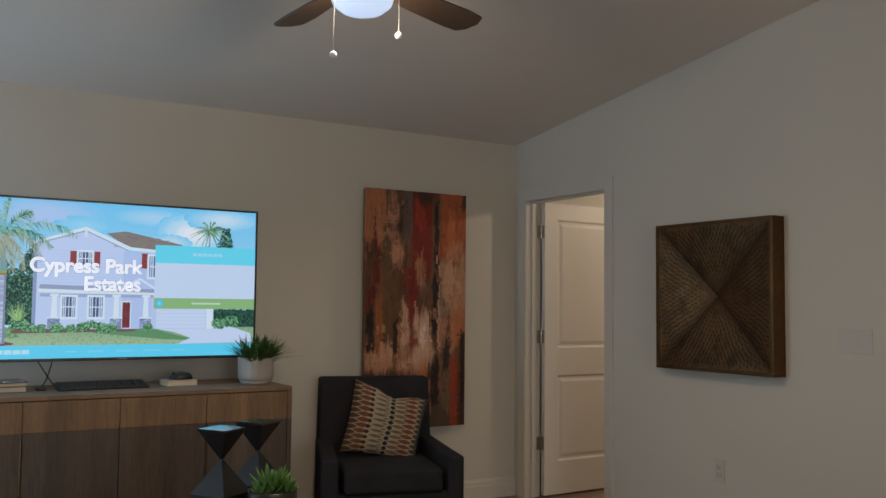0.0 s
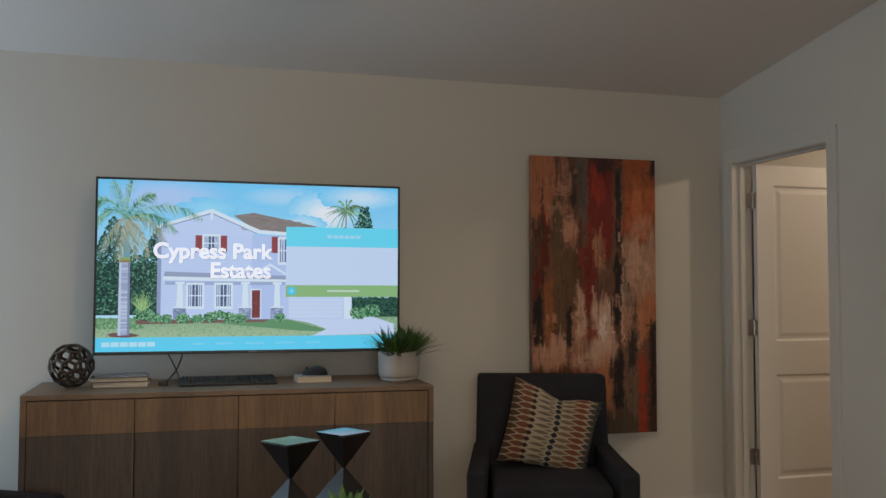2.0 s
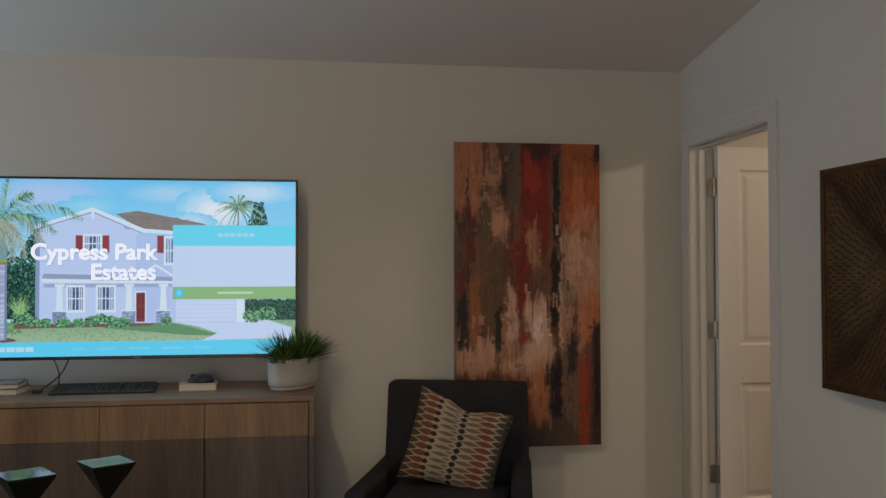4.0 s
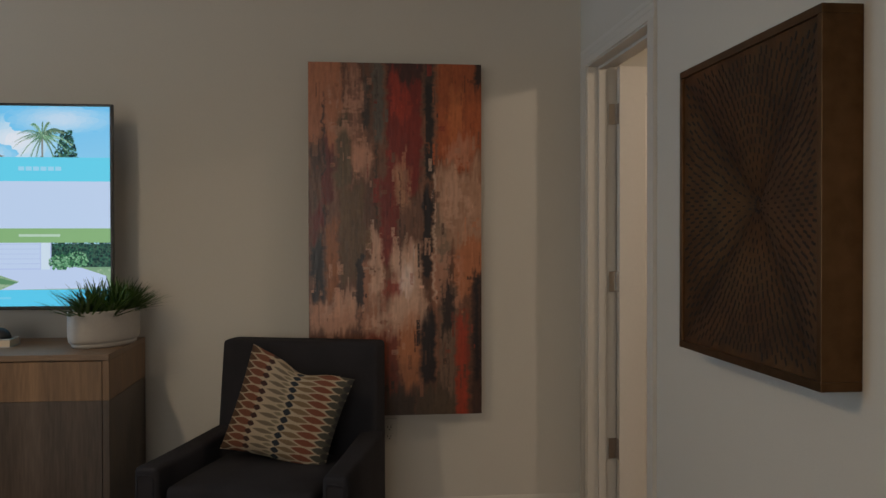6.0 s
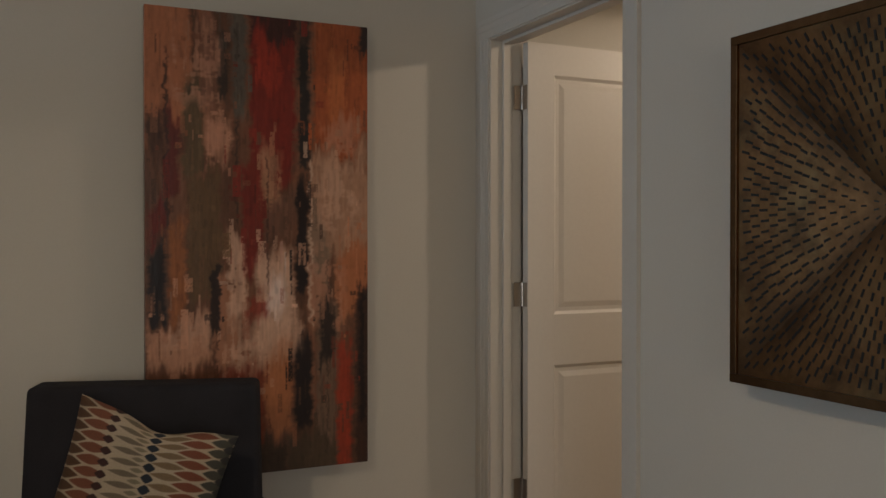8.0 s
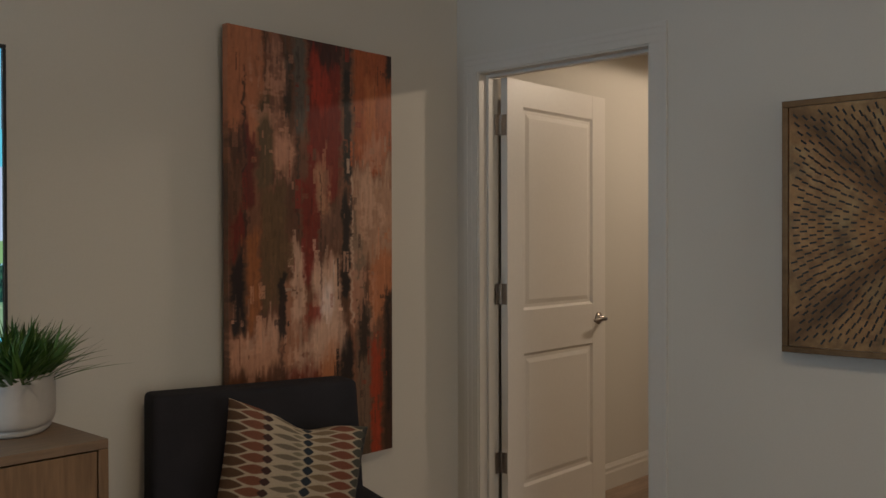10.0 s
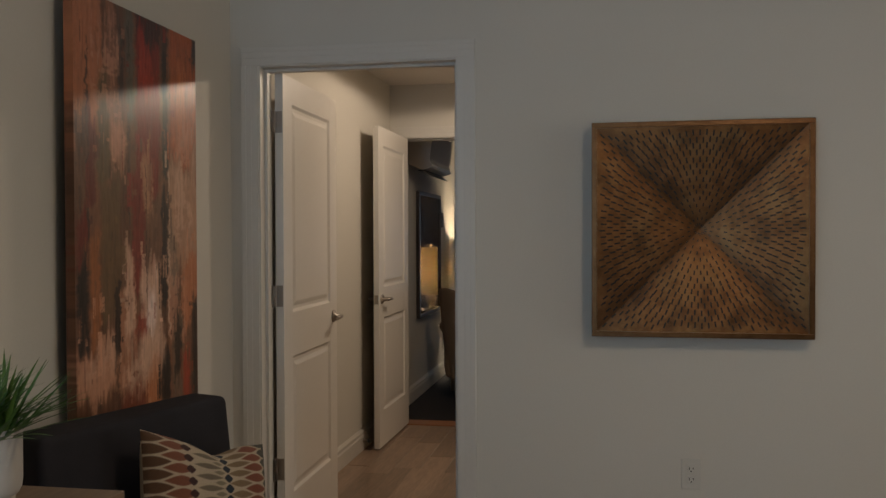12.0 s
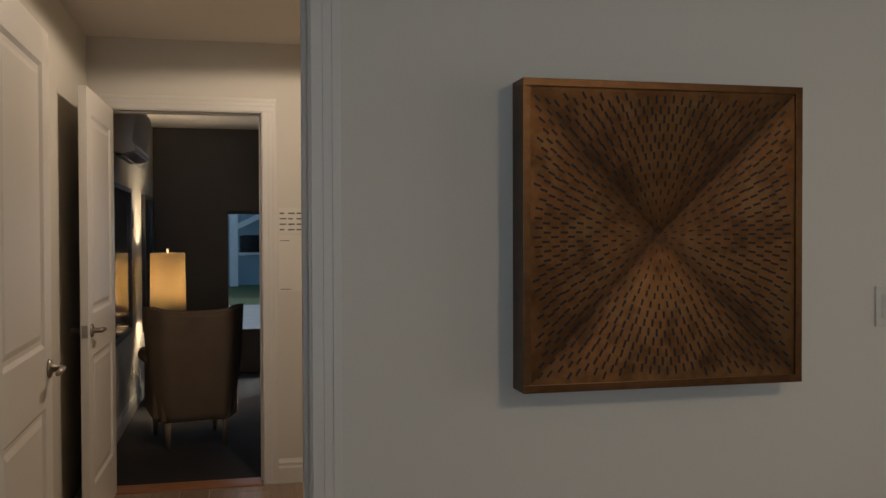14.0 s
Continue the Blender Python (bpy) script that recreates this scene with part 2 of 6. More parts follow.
def door_frame(name, x, ya, yb, left_casing=CW):
    """Jambs, stops and a moulded casing round an opening in a wall that faces -x at x."""
    root = tagged(new(name), "white painted door frame with moulded casing", "door frame", "", "structure")
    root.matrix_basis = pose(0, 0, 0)
    t = 0.019
    part("jamb", boxes((x - 0.004, x + WT + 0.004, yb, yb + t, 0, DH + t), bevel=0.0015), TRIM, root)
    part("jamb", boxes((x - 0.004, x + WT + 0.004, ya - t, ya, 0, DH + t), bevel=0.0015), TRIM, root)
    part("head_jamb", boxes((x - 0.004, x + WT + 0.004, ya, yb, DH, DH + t), bevel=0.0015), TRIM, root)
    for y0, y1 in ((yb - 0.012, yb), (ya, ya + 0.012)):
        part("door_stop", boxes((x + 0.045, x + 0.08, y0, y1, 0, DH), bevel=0.002), TRIM, root)
    part("door_stop", boxes((x + 0.045, x + 0.08, ya + 0.012, yb - 0.012, DH - 0.012, DH), bevel=0.002), TRIM, root)

    def casing(y0, y1, z0, z1, along, face):
        """A stepped moulding; the thicker edge lies away from the opening."""
        bm = bmesh.new()
        steps = ((0.0, 0.992, 0.011), (0.40, 0.996, 0.0125), (0.72, 1.0, 0.0145))
        for a, b, d in steps:
            if along == "left":
                box(bm, *sorted((face, face - d)) if WX and face <= x else (face, face + d), y0 + a * (y1 - y0), y0 + b * (y1 - y0), z0, z1, bevel=0.0012)
            elif along == "right":
                box(bm, *sorted((face, face - d)) if face <= x else (face, face + d), y1 - b * (y1 - y0), y1 - a * (y1 - y0), z0, z1, bevel=0.0012)
            else:
                box(bm, *sorted((face, face - d)) if face <= x else (face, face + d), y0 + (0.0145 - d) * 0.3, y1 - (0.0145 - d) * 0.3, z0 + a * (z1 - z0), z0 + b * (z1 - z0), bevel=0.0025)
        part("casing", bm, TRIM, root)

    for face in (x, x + WT):
        casing(yb + 0.006, min(yb + 0.006 + CW, (WY if x < 6 else HY) - 0.004), 0, DH + 0.006, "left", face)
        casing(ya - 0.006 - CW, ya - 0.006, 0, DH + 0.006, "right", face)
        casing(ya - 0.006 - CW, min(yb + 0.006 + CW, (WY if x < 6 else HY) - 0.004), DH + 0.006, DH + 0.006 + CW, "head", face)
    return root


door_frame("door_frame_1", WX, D1A, D1B)
door_frame("door_frame_2", HX, D2A, D2B)
tagged(part("threshold", boxes((HX - 0.03, HX + WT, D2A, D2B, -0.012, 0.008), bevel=0.003), mat("oak_strip", (0.30, 0.13, 0.06), 0.45, scale=60, stretch=(1, 0.1, 1), vary=0.25)), "reddish wood threshold strip under the doorway", "threshold", "", "structure")


def door_leaf(name, label, m, width=0.795, height=2.015, lever=0.932):
    """A two-panel moulded door; local x runs from the hinge to the free edge, the seen face looks to -y."""
    root = tagged(set_pose(new(name), m), label, "door", "", "structure")
    th = 0.035
    st, top, mid0, mid1, low = 0.115, 0.115, 0.815, 1.005, 0.225
    bm = bmesh.new()
    box(bm, 0, st, 0, th, 0, height, bevel=0.0012)
    box(bm, width - st, width, 0, th, 0, height, bevel=0.0012)
    for z0, z1 in ((0, low), (mid0, mid1), (height - top, height)):
        box(bm, st, width - st, 0.0003, th - 0.0003, z0, z1)
    part("door_slab", bm, DOORP, root)
    for z0, z1 in ((low, mid0), (mid1, height - top)):
        bm = bmesh.new()
        for sgn, y0 in ((1, 0.0003), (-1, th - 0.0003)):
            x0, x1 = st, width - st
            loops = []
            for inset, dep in ((0.0, 0.0), (0.012, 0.009), (0.026, 0.009), (0.046, 0.003)):
                loops.append([bm.verts.new((xx, y0 + sgn * dep, zz)) for xx, zz in ((x0 + inset, z0 + inset), (x1 - inset, z0 + inset), (x1 - inset, z1 - inset), (x0 + inset, z1 - inset))])
            for a, b in zip(loops, loops[1:]):
                for j in range(4):
                    bm.faces.new((a[j], a[(j + 1) % 4], b[(j + 1) % 4], b[j]))
            bm.faces.new(loops[-1])
        bmesh.ops.recalc_face_normals(bm, faces=bm.faces)
        part("door_panel", bm, DOORP, root)
    for sgn, y0 in ((-1, 0.0), (1, th)):
        rose = lathe([(0, 0), (0.030, 0), (0.031, 0.004), (0.026, 0.010), (0.012, 0.013), (0.011, 0.042), (0, 0.042)], 24, pose(width - 0.065, y0, lever, 90 if sgn < 0 else -90, 0, 0))
        h = part("door_handle", rose, NICKEL, root, "satin nickel lever handle", True)
        y = y0 + sgn * 0.042
        lv = tube([(width - 0.065, y - sgn * 0.006, lever), (width - 0.066, y, lever), (width - 0.09, y + sgn * 0.006, lever + 0.002), (width - 0.13, y + sgn * 0.006, lever - 0.001), (width - 0.168, y + sgn * 0.002, lever - 0.004)], [0.011, 0.0115, 0.0105, 0.009, 0.007], 10)
        part("lever", lv, NICKEL, h, "", True)
    part("latch_plate", boxes((width - 0.0005, width + 0.0012, th / 2 - 0.0125, th / 2 + 0.0125, lever - 0.028, lever + 0.028), (width, width + 0.008, th / 2 - 0.006, th / 2 + 0.006, lever - 0.009, lever + 0.009), bevel=0.0008), NICKEL, root, "satin nickel latch plate")
    for z in (0.352, 1.082, 1.812):
        bm = bmesh.new()
        box(bm, -0.0025, 0.0, 0.003, th - 0.002, z - 0.045, z + 0.045, bevel=0.001)
        box(bm, -0.036, -0.003, th + 0.0025, th + 0.0048, z - 0.045, z + 0.045, bevel=0.001)
        for k in range(5):
            tube([(-0.0015, th + 0.0015, z - 0.045 + 0.018 * k + 0.0006), (-0.0015, th + 0.0015, z - 0.045 + 0.018 * (k + 1) - 0.0006)], 0.0052, 10, bm)
        for dz in (-0.03, 0.0, 0.03):
            tube([(-0.0024, 0.02 + (0.005 if dz == 0 else 0), z + dz), (-0.0036, 0.02 + (0.005 if dz == 0 else 0), z + dz)], 0.0035, 8, bm)
        part("hinge", bm, NICKEL, root, "satin nickel butt hinge")
    return root


door_leaf("door_1", "white two-panel door standing open into the hall", pose(5.191, 5.004, 0.012, 0, 0, 1.0), 0.793)
door_leaf("door_2", "white two-panel door folded open against the hall wall", pose(7.829, 5.057, 0.012, 0, 0, 180 - 0.6) @ Matrix.Diagonal((1, -1, 1, 1)), 0.80)


# ---- ceiling fan ----
def ceiling_fan():
    cx, cy, bz = 2.634, 2.74, 2.402
    top = roof(cy)
    root = empty("ceiling_fan", pose(cx, cy, top), "brown bladed ceiling fan with a lit white globe", "ceiling fan")
    dark = mat("bronze_metal", (0.10, 0.075, 0.055), 0.4, metal=0.8, scale=80)
    wood = mat("fan_blade_veneer", (0.085, 0.055, 0.038), 0.45, scale=30, stretch=(1, 8, 1), vary=0.2)
    o = bz - top
    part("canopy", lathe([(0, 0.03), (0.07, 0.03), (0.068, -0.03), (0.03, -0.06), (0, -0.06)], 28), dark, root, smooth=True)
    part("downrod", tube([(0, 0, -0.05), (0, 0, o + 0.14)], 0.013, 12), dark, root, smooth=True)
    part("motor_housing", lathe([(0, o + 0.15), (0.05, o + 0.15), (0.11, o + 0.11), (0.115, o + 0.03), (0.08, o - 0.01), (0.075, o - 0.03), (0, o - 0.03)], 32), dark, root, smooth=True)
    part("globe", lathe([(0.08, o - 0.028), (0.104, o - 0.045), (0.108, o - 0.065), (0.098, o - 0.092), (0.07, o - 0.114), (0.035, o - 0.125), (0, o - 0.128)], 32),
         mat("opal_glass", (0.85, 0.86, 0.88), 0.3, glow=(0.54, 0.71, 1.0, 0.82), scale=30), root, "glowing opal glass bowl", True).visible_shadow = False
    for k in range(5):
        a = 92 - 72 * k
        bm = bmesh.new()
        outline = [(0.15, -0.045), (0.30, -0.058), (0.52, -0.068), (0.605, -0.06), (0.632, -0.02), (0.625, 0.035), (0.60, 0.066), (0.52, 0.07), (0.30, 0.06), (0.15, 0.045)]
        lo = [bm.verts.new((x, y, -0.004)) for x, y in outline]
        hi = [bm.verts.new((x, y, 0.004)) for x, y in outline]
        bm.faces.new(lo[::-1])
        bm.faces.new(hi)
        for j in range(len(lo)):
            q = (j + 1) % len(lo)
            bm.faces.new((lo[j], lo[q], hi[q], hi[j]))
        b = part("blade", bm, wood, root, m=pose(0, 0, o, 0, 0, a) @ pose(0, 0, 0, -12, 0, 0))
        part("blade_iron", boxes((0.07, 0.21, -0.02, 0.02, -0.012, -0.005), bevel=0.002), dark, b)
    chain = mat("steel_chain", (0.6, 0.58, 0.54), 0.3, metal=1.0)
    for x, y, z in ((-0.112, -0.02, 2.128), (0.137, -0.01, 2.236)):
        pts = [(x, y, o - 0.03)] + [(x, y, o - 0.03 - i * (bz - 0.03 - z) / 40) for i in range(1, 41)]
        p = part("pull_chain", tube(pts, [0.0022 if i % 2 else 0.0014 for i in range(len(pts))], 6), chain, root, smooth=True)
        bm = bmesh.new()
        bmesh.ops.create_icosphere(bm, subdivisions=2, radius=0.013, matrix=pose(x, y, z - top - 0.010))
        part("chain_knob", bm, mat("clear_acrylic", (0.8, 0.8, 0.8), 0.1, scale=20), p, "clear faceted pull knob", True)


ceiling_fan()


# ---- television ----
PIC = bpy.data.materials.new("screen_picture")
PIC.use_nodes = True
_n = PIC.node_tree.nodes
_a = _n.new("ShaderNodeVertexColor")
_a.layer_name = "col"
_b = _n["Principled BSDF"]
_b.inputs["Base Color"].default_value = (0.01, 0.01, 0.01, 1)
_b.inputs["Roughness"].default_value = 0.25
_b.inputs["Emission Strength"].default_value = 0.80
_b.inputs["Specular IOR Level"].default_value = 0.15
PIC.node_tree.links.new(_a.outputs[0], _b.inputs["Emission Color"])


def lin(r, g, b):
    return tuple((c / 255 / 12.92 if c < 11 else ((c / 255 + 0.055) / 1.055) ** 2.4) for c in (r, g, b)) + (1.0,)


def cool(c):
    """The set's own bluish white."""
    r, g, b, a = lin(*c)
    return (r * 0.88, g, min(1.0, b * 1.12), a)


class Picture:
    """Flat coloured shapes laid over one another on a panel of 16 x 9 units, v up."""

    def __init__(self, w, h):
        self.bm, self.w, self.h, self.k = bmesh.new(), w, h, 0
        self.col = self.bm.loops.layers.float_color.new("col")

    def poly(self, pts, c, c2=None):
        self.k += 1
        d = -0.0000011 * self.k
        f = self.bm.faces.new([self.bm.verts.new(((min(16, max(0, u)) / 16 - 0.5) * self.w, d, (min(9, max(0, v)) / 9 - 0.5) * self.h)) for u, v in pts])
        vs = [v for _, v in pts]
        lo, hi = min(vs), max(vs)
        for l, v in zip(f.loops, vs):
            k = (v - lo) / (hi - lo + 1e-9)
            a, b = cool(c), cool(c2 or c)
            l[self.col] = tuple(x + (y - x) * k for x, y in zip(a, b))

    def rect(self, u0, u1, v0, v1, c, c2=None):
        self.poly([(u0, v0), (u1, v0), (u1, v1), (u0, v1)], c, c2)

    def blob(self, u, v, ru, rv, c, rnd, n=14, rough=0.25):
        self.poly([(u + ru * math.cos(6.283 * i / n) * (1 + rnd.uniform(-rough, rough)), v + rv * math.sin(6.283 * i / n) * (1 + rnd.uniform(-rough, rough))) for i in range(n)], c)

    def leaves(self, u0, u1, v0, v1, n, size, cols, rnd, edge=None):
        first = self.k
        for i in range(n):
            u, v = rnd.uniform(u0, u1), rnd.uniform(v0, v1)
            self.k = first + i % 36
            if edge and not edge(u, v):
                continue
            a = rnd.uniform(0, 6.28)
            s = size * rnd.uniform(0.5, 1.4)
            self.poly([(u + s * math.cos(a + k), v + s * math.sin(a + k)) for k in (0, 1.7, 3.0, 4.5)], rnd.choice(cols))
        self.k = first + 38


def show_home(w, h):
    r = random.Random(5)
    p = Picture(w, h)
    low_sky, high_sky = (206, 236, 252), (124, 206, 246)
    p.rect(0, 16, 0, 9, low_sky, high_sky)

    def haze(u, v, ru, rv, tone, n, k):
        """A soft cloud of many faint overlapping puffs, thinner towards its rim."""
        spots = sorted(((math.sqrt(r.random()) * 1.05, r.uniform(0, 6.28)) for _ in range(n)), reverse=True)
        first = p.k
        for i, (q, a) in enumerate(spots):
            y = v + q * rv * math.sin(a)
            f = k * max(0.0, 1.0 - q) ** 0.8
            t = min(1.0, max(0.0, y / 9))
            base = [lo + (hi - lo) * t for lo, hi in zip(low_sky, high_sky)]
            p.k = first + i // 14
            p.blob(u + q * ru * math.cos(a), y, ru * r.uniform(.10, .20), rv * r.uniform(.14, .30), tuple(int(x + (w_ - x) * f) for x, w_ in zip(base, tone)), r, 12, 0.2)

    for spec in ((3.4, 8.2, 3.2, 0.9, (196, 210, 240), 420, 1.0), (9.6, 8.3, 2.2, 0.5, (206, 226, 248), 260, 0.8), (11.9, 7.4, 1.9, 1.15, (236, 240, 252), 420, 1.25), (13.9, 8.4, 2.2, 0.6, (224, 234, 250), 260, 1.0), (10.6, 6.8, 1.2, 0.5, (226, 236, 252), 160, 1.0), (5.6, 7.6, 1.4, 0.5, (176, 226, 250), 160, 0.8)):
        haze(*spec)
    greens = ((30, 72, 62), (22, 54, 50), (44, 92, 74), (64, 114, 88), (16, 40, 42), (26, 62, 56), (100, 146, 116))
    p.rect(0, 3.4, 1.9, 4.6, (30, 66, 60))
    p.leaves(0, 4.4, 2.0, 7.6, 7600, 0.062, greens, r, lambda u, v: v < 5.0 + 2.0 * math.sin(u * 1.3 + 0.5) ** 2 - max(0, u - 2.6) * 0.8)
    p.leaves(12.2, 16, 5.2, 7.9, 4200, 0.05, greens, r, lambda u, v: v < 5.9 + 1.9 * math.exp(-((u - 14.0) / 0.8) ** 2) + 0.5 * math.sin(u * 5))
    p.rect(13.2, 16, 1.7, 2.8, (60, 92, 74))
    p.leaves(13.0, 16, 1.7, 2.9, 900, 0.05, greens[:6], r)
    # lawn, drive, planting bed
    p.rect(0, 16, 0.7, 1.75, (176, 194, 154), (136, 170, 128))
    p.leaves(0, 16, 0.75, 1.7, 900, 0.05, ((158, 184, 138), (146, 174, 126), (178, 194, 156), (130, 164, 116)), r)
    p.leaves(0, 2.4, 1.2, 1.75, 260, 0.06, ((96, 146, 96), (110, 156, 104)), r)
    p.poly([(5.4, 1.66), (9.5, 1.72), (12.4, 0.95), (10.4, 1.02), (6.4, 1.42)], (104, 150, 104))
    p.poly([(9.2, 1.78), (13.3, 1.85), (14.6, 1.75), (15.8, 1.35), (15.9, 0.8), (11.2, 0.74), (12.0, 1.1), (11.0, 1.45)], (214, 222, 246))
    p.blob(1.35, 0.86, 0.85, 0.14, (122, 84, 84), r)
    p.poly([(2.0, 1.72), (9.0, 1.70), (8.6, 1.50), (2.0, 1.42)], (128, 92, 88))
    # house
    wall, wall2, trim = (206, 216, 246), (192, 204, 238), (232, 238, 254)
    p.rect(3.2, 8.0, 1.65, 6.7, wall)
    p.poly([(3.2, 6.6), (5.75, 7.45), (8.0, 6.55)], wall)
    p.rect(7.9, 10.6, 1.65, 6.2, wall2)
    p.rect(9.6, 13.4, 1.65, 4.1, (200, 208, 238))
    for i in range(26):
        p.rect(3.25, 10.5, 2.0 + 0.165 * i, 2.015 + 0.165 * i, (190, 201, 234))
    p.poly([(3.2, 1.65), (3.0, 1.65), (3.0, 6.0), (3.2, 6.6)], (150, 160, 190))
    p.poly([(6.9, 7.25), (8.0, 7.42), (11.4, 6.75), (10.6, 6.3), (8.2, 6.42)], (142, 128, 122))
    for i in range(70):
        a, q = r.uniform(7.2, 10.6), r.uniform(6.45, 7.25)
        if q < 7.4 - (a - 8) * 0.19 and q > 6.42:
            p.rect(a, a + 0.3, q, q + 0.035, r.choice(((128, 114, 108), (158, 144, 136), (150, 134, 126))))
    p.poly([(2.95, 6.62), (5.75, 7.58), (8.3, 6.5), (10.8, 6.32), (10.8, 6.16), (8.2, 6.3), (5.75, 7.38), (2.95, 6.46)], trim)
    p.poly([(2.95, 6.46), (5.75, 7.38), (8.2, 6.3), (8.2, 6.24), (5.75, 7.30), (2.95, 6.40)], (160, 170, 200))
    p.rect(5.7, 5.82, 7.0, 7.4, trim)
    p.poly([(3.4, 4.2), (9.9, 4.0), (9.8, 3.72), (3.3, 3.9)], (160, 166, 190))
    p.poly([(3.3, 3.95), (9.8, 3.8), (9.8, 3.66), (3.3, 3.76)], trim)
    p.rect(3.4, 9.7, 3.5, 3.68, (168, 178, 208))
    p.poly([(7.9, 4.1), (8.9, 4.6), (9.9, 4.0)], wall2)
    p.poly([(7.8, 4.08), (8.9, 4.68), (10.0, 3.98), (9.9, 3.92), (8.9, 4.54), (7.9, 4.0)], trim)
    for u in (4.93, 6.2, 8.95):
        p.rect(u, u + 0.38, 5.25, 6.15, (158, 70, 76))
        for i in range(7):
            p.rect(u + 0.05, u + 0.33, 5.32 + 0.11 * i, 5.35 + 0.11 * i, (136, 56, 64))
    for u0, u1, v0, v1 in ((5.4, 6.12, 5.35, 6.1), (9.4, 10.3, 4.75, 6.0), (4.6, 5.3, 2.35, 3.5), (6.05, 6.8, 2.35, 3.5)):
        p.rect(u0 - 0.12, u1 + 0.12, v0 - 0.14, v1 + 0.12, trim)
        p.rect(u0, u1, v0, v1, (84, 98, 128))
        for k in (0.10, 0.24, 0.76, 0.90):
            p.rect(u0 + (u1 - u0) * (k - 0.05), u0 + (u1 - u0) * (k + 0.05), v0, v1, (206, 214, 238))
        p.rect((u0 + u1) / 2 - 0.02, (u0 + u1) / 2 + 0.02, v0, v1, trim)
        p.rect(u0, u1, (v0 + v1) / 2 - 0.03, (v0 + v1) / 2 + 0.03, trim)
    p.rect(7.85, 8.42, 1.7, 3.3, trim)
    p.rect(7.92, 8.36, 1.72, 3.22, (134, 60, 66))
    for u0, v0, v1 in ((7.98, 2.6, 3.1), (8.17, 2.6, 3.1), (7.98, 1.9, 2.45), (8.17, 1.9, 2.45)):
        p.rect(u0, u0 + 0.13, v0, v1, (118, 50, 56))
    for u in (3.95, 7.35, 9.05):
        p.poly([(u + 0.04, 2.3), (u + 0.40, 2.3), (u + 0.34, 3.6), (u + 0.10, 3.6)], trim)
        p.rect(u - 0.02, u + 0.46, 3.52, 3.66, trim)
        p.rect(u - 0.12, u + 0.54, 1.65, 2.3, (142, 152, 182))
        for j in range(26):
            a, b = r.uniform(u - 0.12, u + 0.36), r.uniform(1.66, 2.2)
            p.rect(a, a + 0.16, b, b + 0.07, r.choice(((166, 174, 200), (116, 126, 158), (184, 190, 214), (134, 142, 172))))
        p.rect(u - 0.16, u + 0.58, 2.26, 2.33, trim)
    p.rect(9.9, 12.9, 1.7, 3.2, (216, 224, 248))
    for i in range(6):
        p.rect(9.9, 12.9, 1.9 + 0.22 * i, 1.925 + 0.22 * i, (194, 204, 234))
    p.rect(12.95, 13.35, 1.65, 3.4, trim)
    bush = ((58, 112, 74), (88, 146, 98), (44, 90, 62), (124, 174, 126), (150, 192, 146))
    for u, v, s in ((2.35, 1.95, 0.52), (2.9, 1.75, 0.35), (3.5, 1.68, 0.30), (4.35, 1.70, 0.36), (5.1, 1.68, 0.30), (5.75, 1.75, 0.36), (6.2, 1.9, 0.3), (6.75, 1.72, 0.40), (7.3, 1.7, 0.36), (9.45, 1.72, 0.28), (13.8, 1.95, 0.5), (14.5, 2.05, 0.5)):
        p.blob(u, v, s * 0.8, s * 0.55, (36, 76, 58), r)
        p.leaves(u - s, u + s, v - s * 0.6, v + s * 0.8, 190, 0.055, bush, r, lambda a, b, u=u, v=v, s=s: (a - u) ** 2 + ((b - v) * 1.3) ** 2 < s * s)
    for k in range(60):
        a = r.uniform(0.5, 2.6)
        q = r.uniform(0.6, 1.0)
        p.poly([(2.25, 2.1), (2.25 + 0.9 * q * math.cos(a), 2.1 + 1.2 * q * math.sin(a)), (2.30, 2.1)], r.choice(((158, 192, 120), (130, 172, 100), (180, 206, 140))))
    # palms
    for i in range(44):
        v = 0.85 + 0.088 * i
        k = i / 44
        p.rect(1.08 + 0.03 * k, 1.66 - 0.02 * k, v, v + 0.09, r.choice(((182, 186, 206), (164, 170, 194), (200, 204, 222))))
        p.rect(1.08 + 0.03 * k, 1.22, v, v + 0.09, (206, 210, 228))
        p.rect(1.54, 1.66 - 0.02 * k, v, v + 0.09, (134, 142, 170))
    p.rect(1.09, 1.65, 4.66, 4.78, (160, 130, 90))
    p.rect(1.09, 1.65, 4.78, 4.92, (150, 172, 96))
    p.poly([(1.09, 4.92), (1.65, 4.92), (1.5, 6.5), (1.22, 6.5)], (124, 164, 168))
    p.poly([(1.09, 4.92), (1.3, 4.92), (1.32, 6.5), (1.22, 6.5)], (170, 200, 206))

    def palm(cu, cv, s, n):
        for k in range(n):
            a = 6.28 * k / n + r.uniform(-0.15, 0.15)
            droop = r.uniform(0.6, 1.1) * s
            tip = (cu + 1.9 * s * math.cos(a), cv + 1.5 * s * math.sin(a) - 0.8 * droop)
            tone = r.uniform(0.8, 1.15)
            for q in range(38):
                f = (q + 1) / 38
                x = cu + (tip[0] - cu) * f
                y = cv + (tip[1] - cv) * f + 1.1 * s * f * (1 - f)
                for sg in (-1, 1):
                    e = 0.46 * s * (1 - 0.65 * f)
                    c = r.choice(((80, 128, 96), (56, 98, 78), (110, 152, 110), (150, 180, 140), (172, 194, 160)))
                    p.poly([(x, y), (x + 0.05 * s, y + 0.02 * s), (x + 0.30 * s * math.cos(a) + sg * 0.06 * s, y - e * r.uniform(0.7, 1.1))], tuple(min(255, int(z * tone)) for z in c))

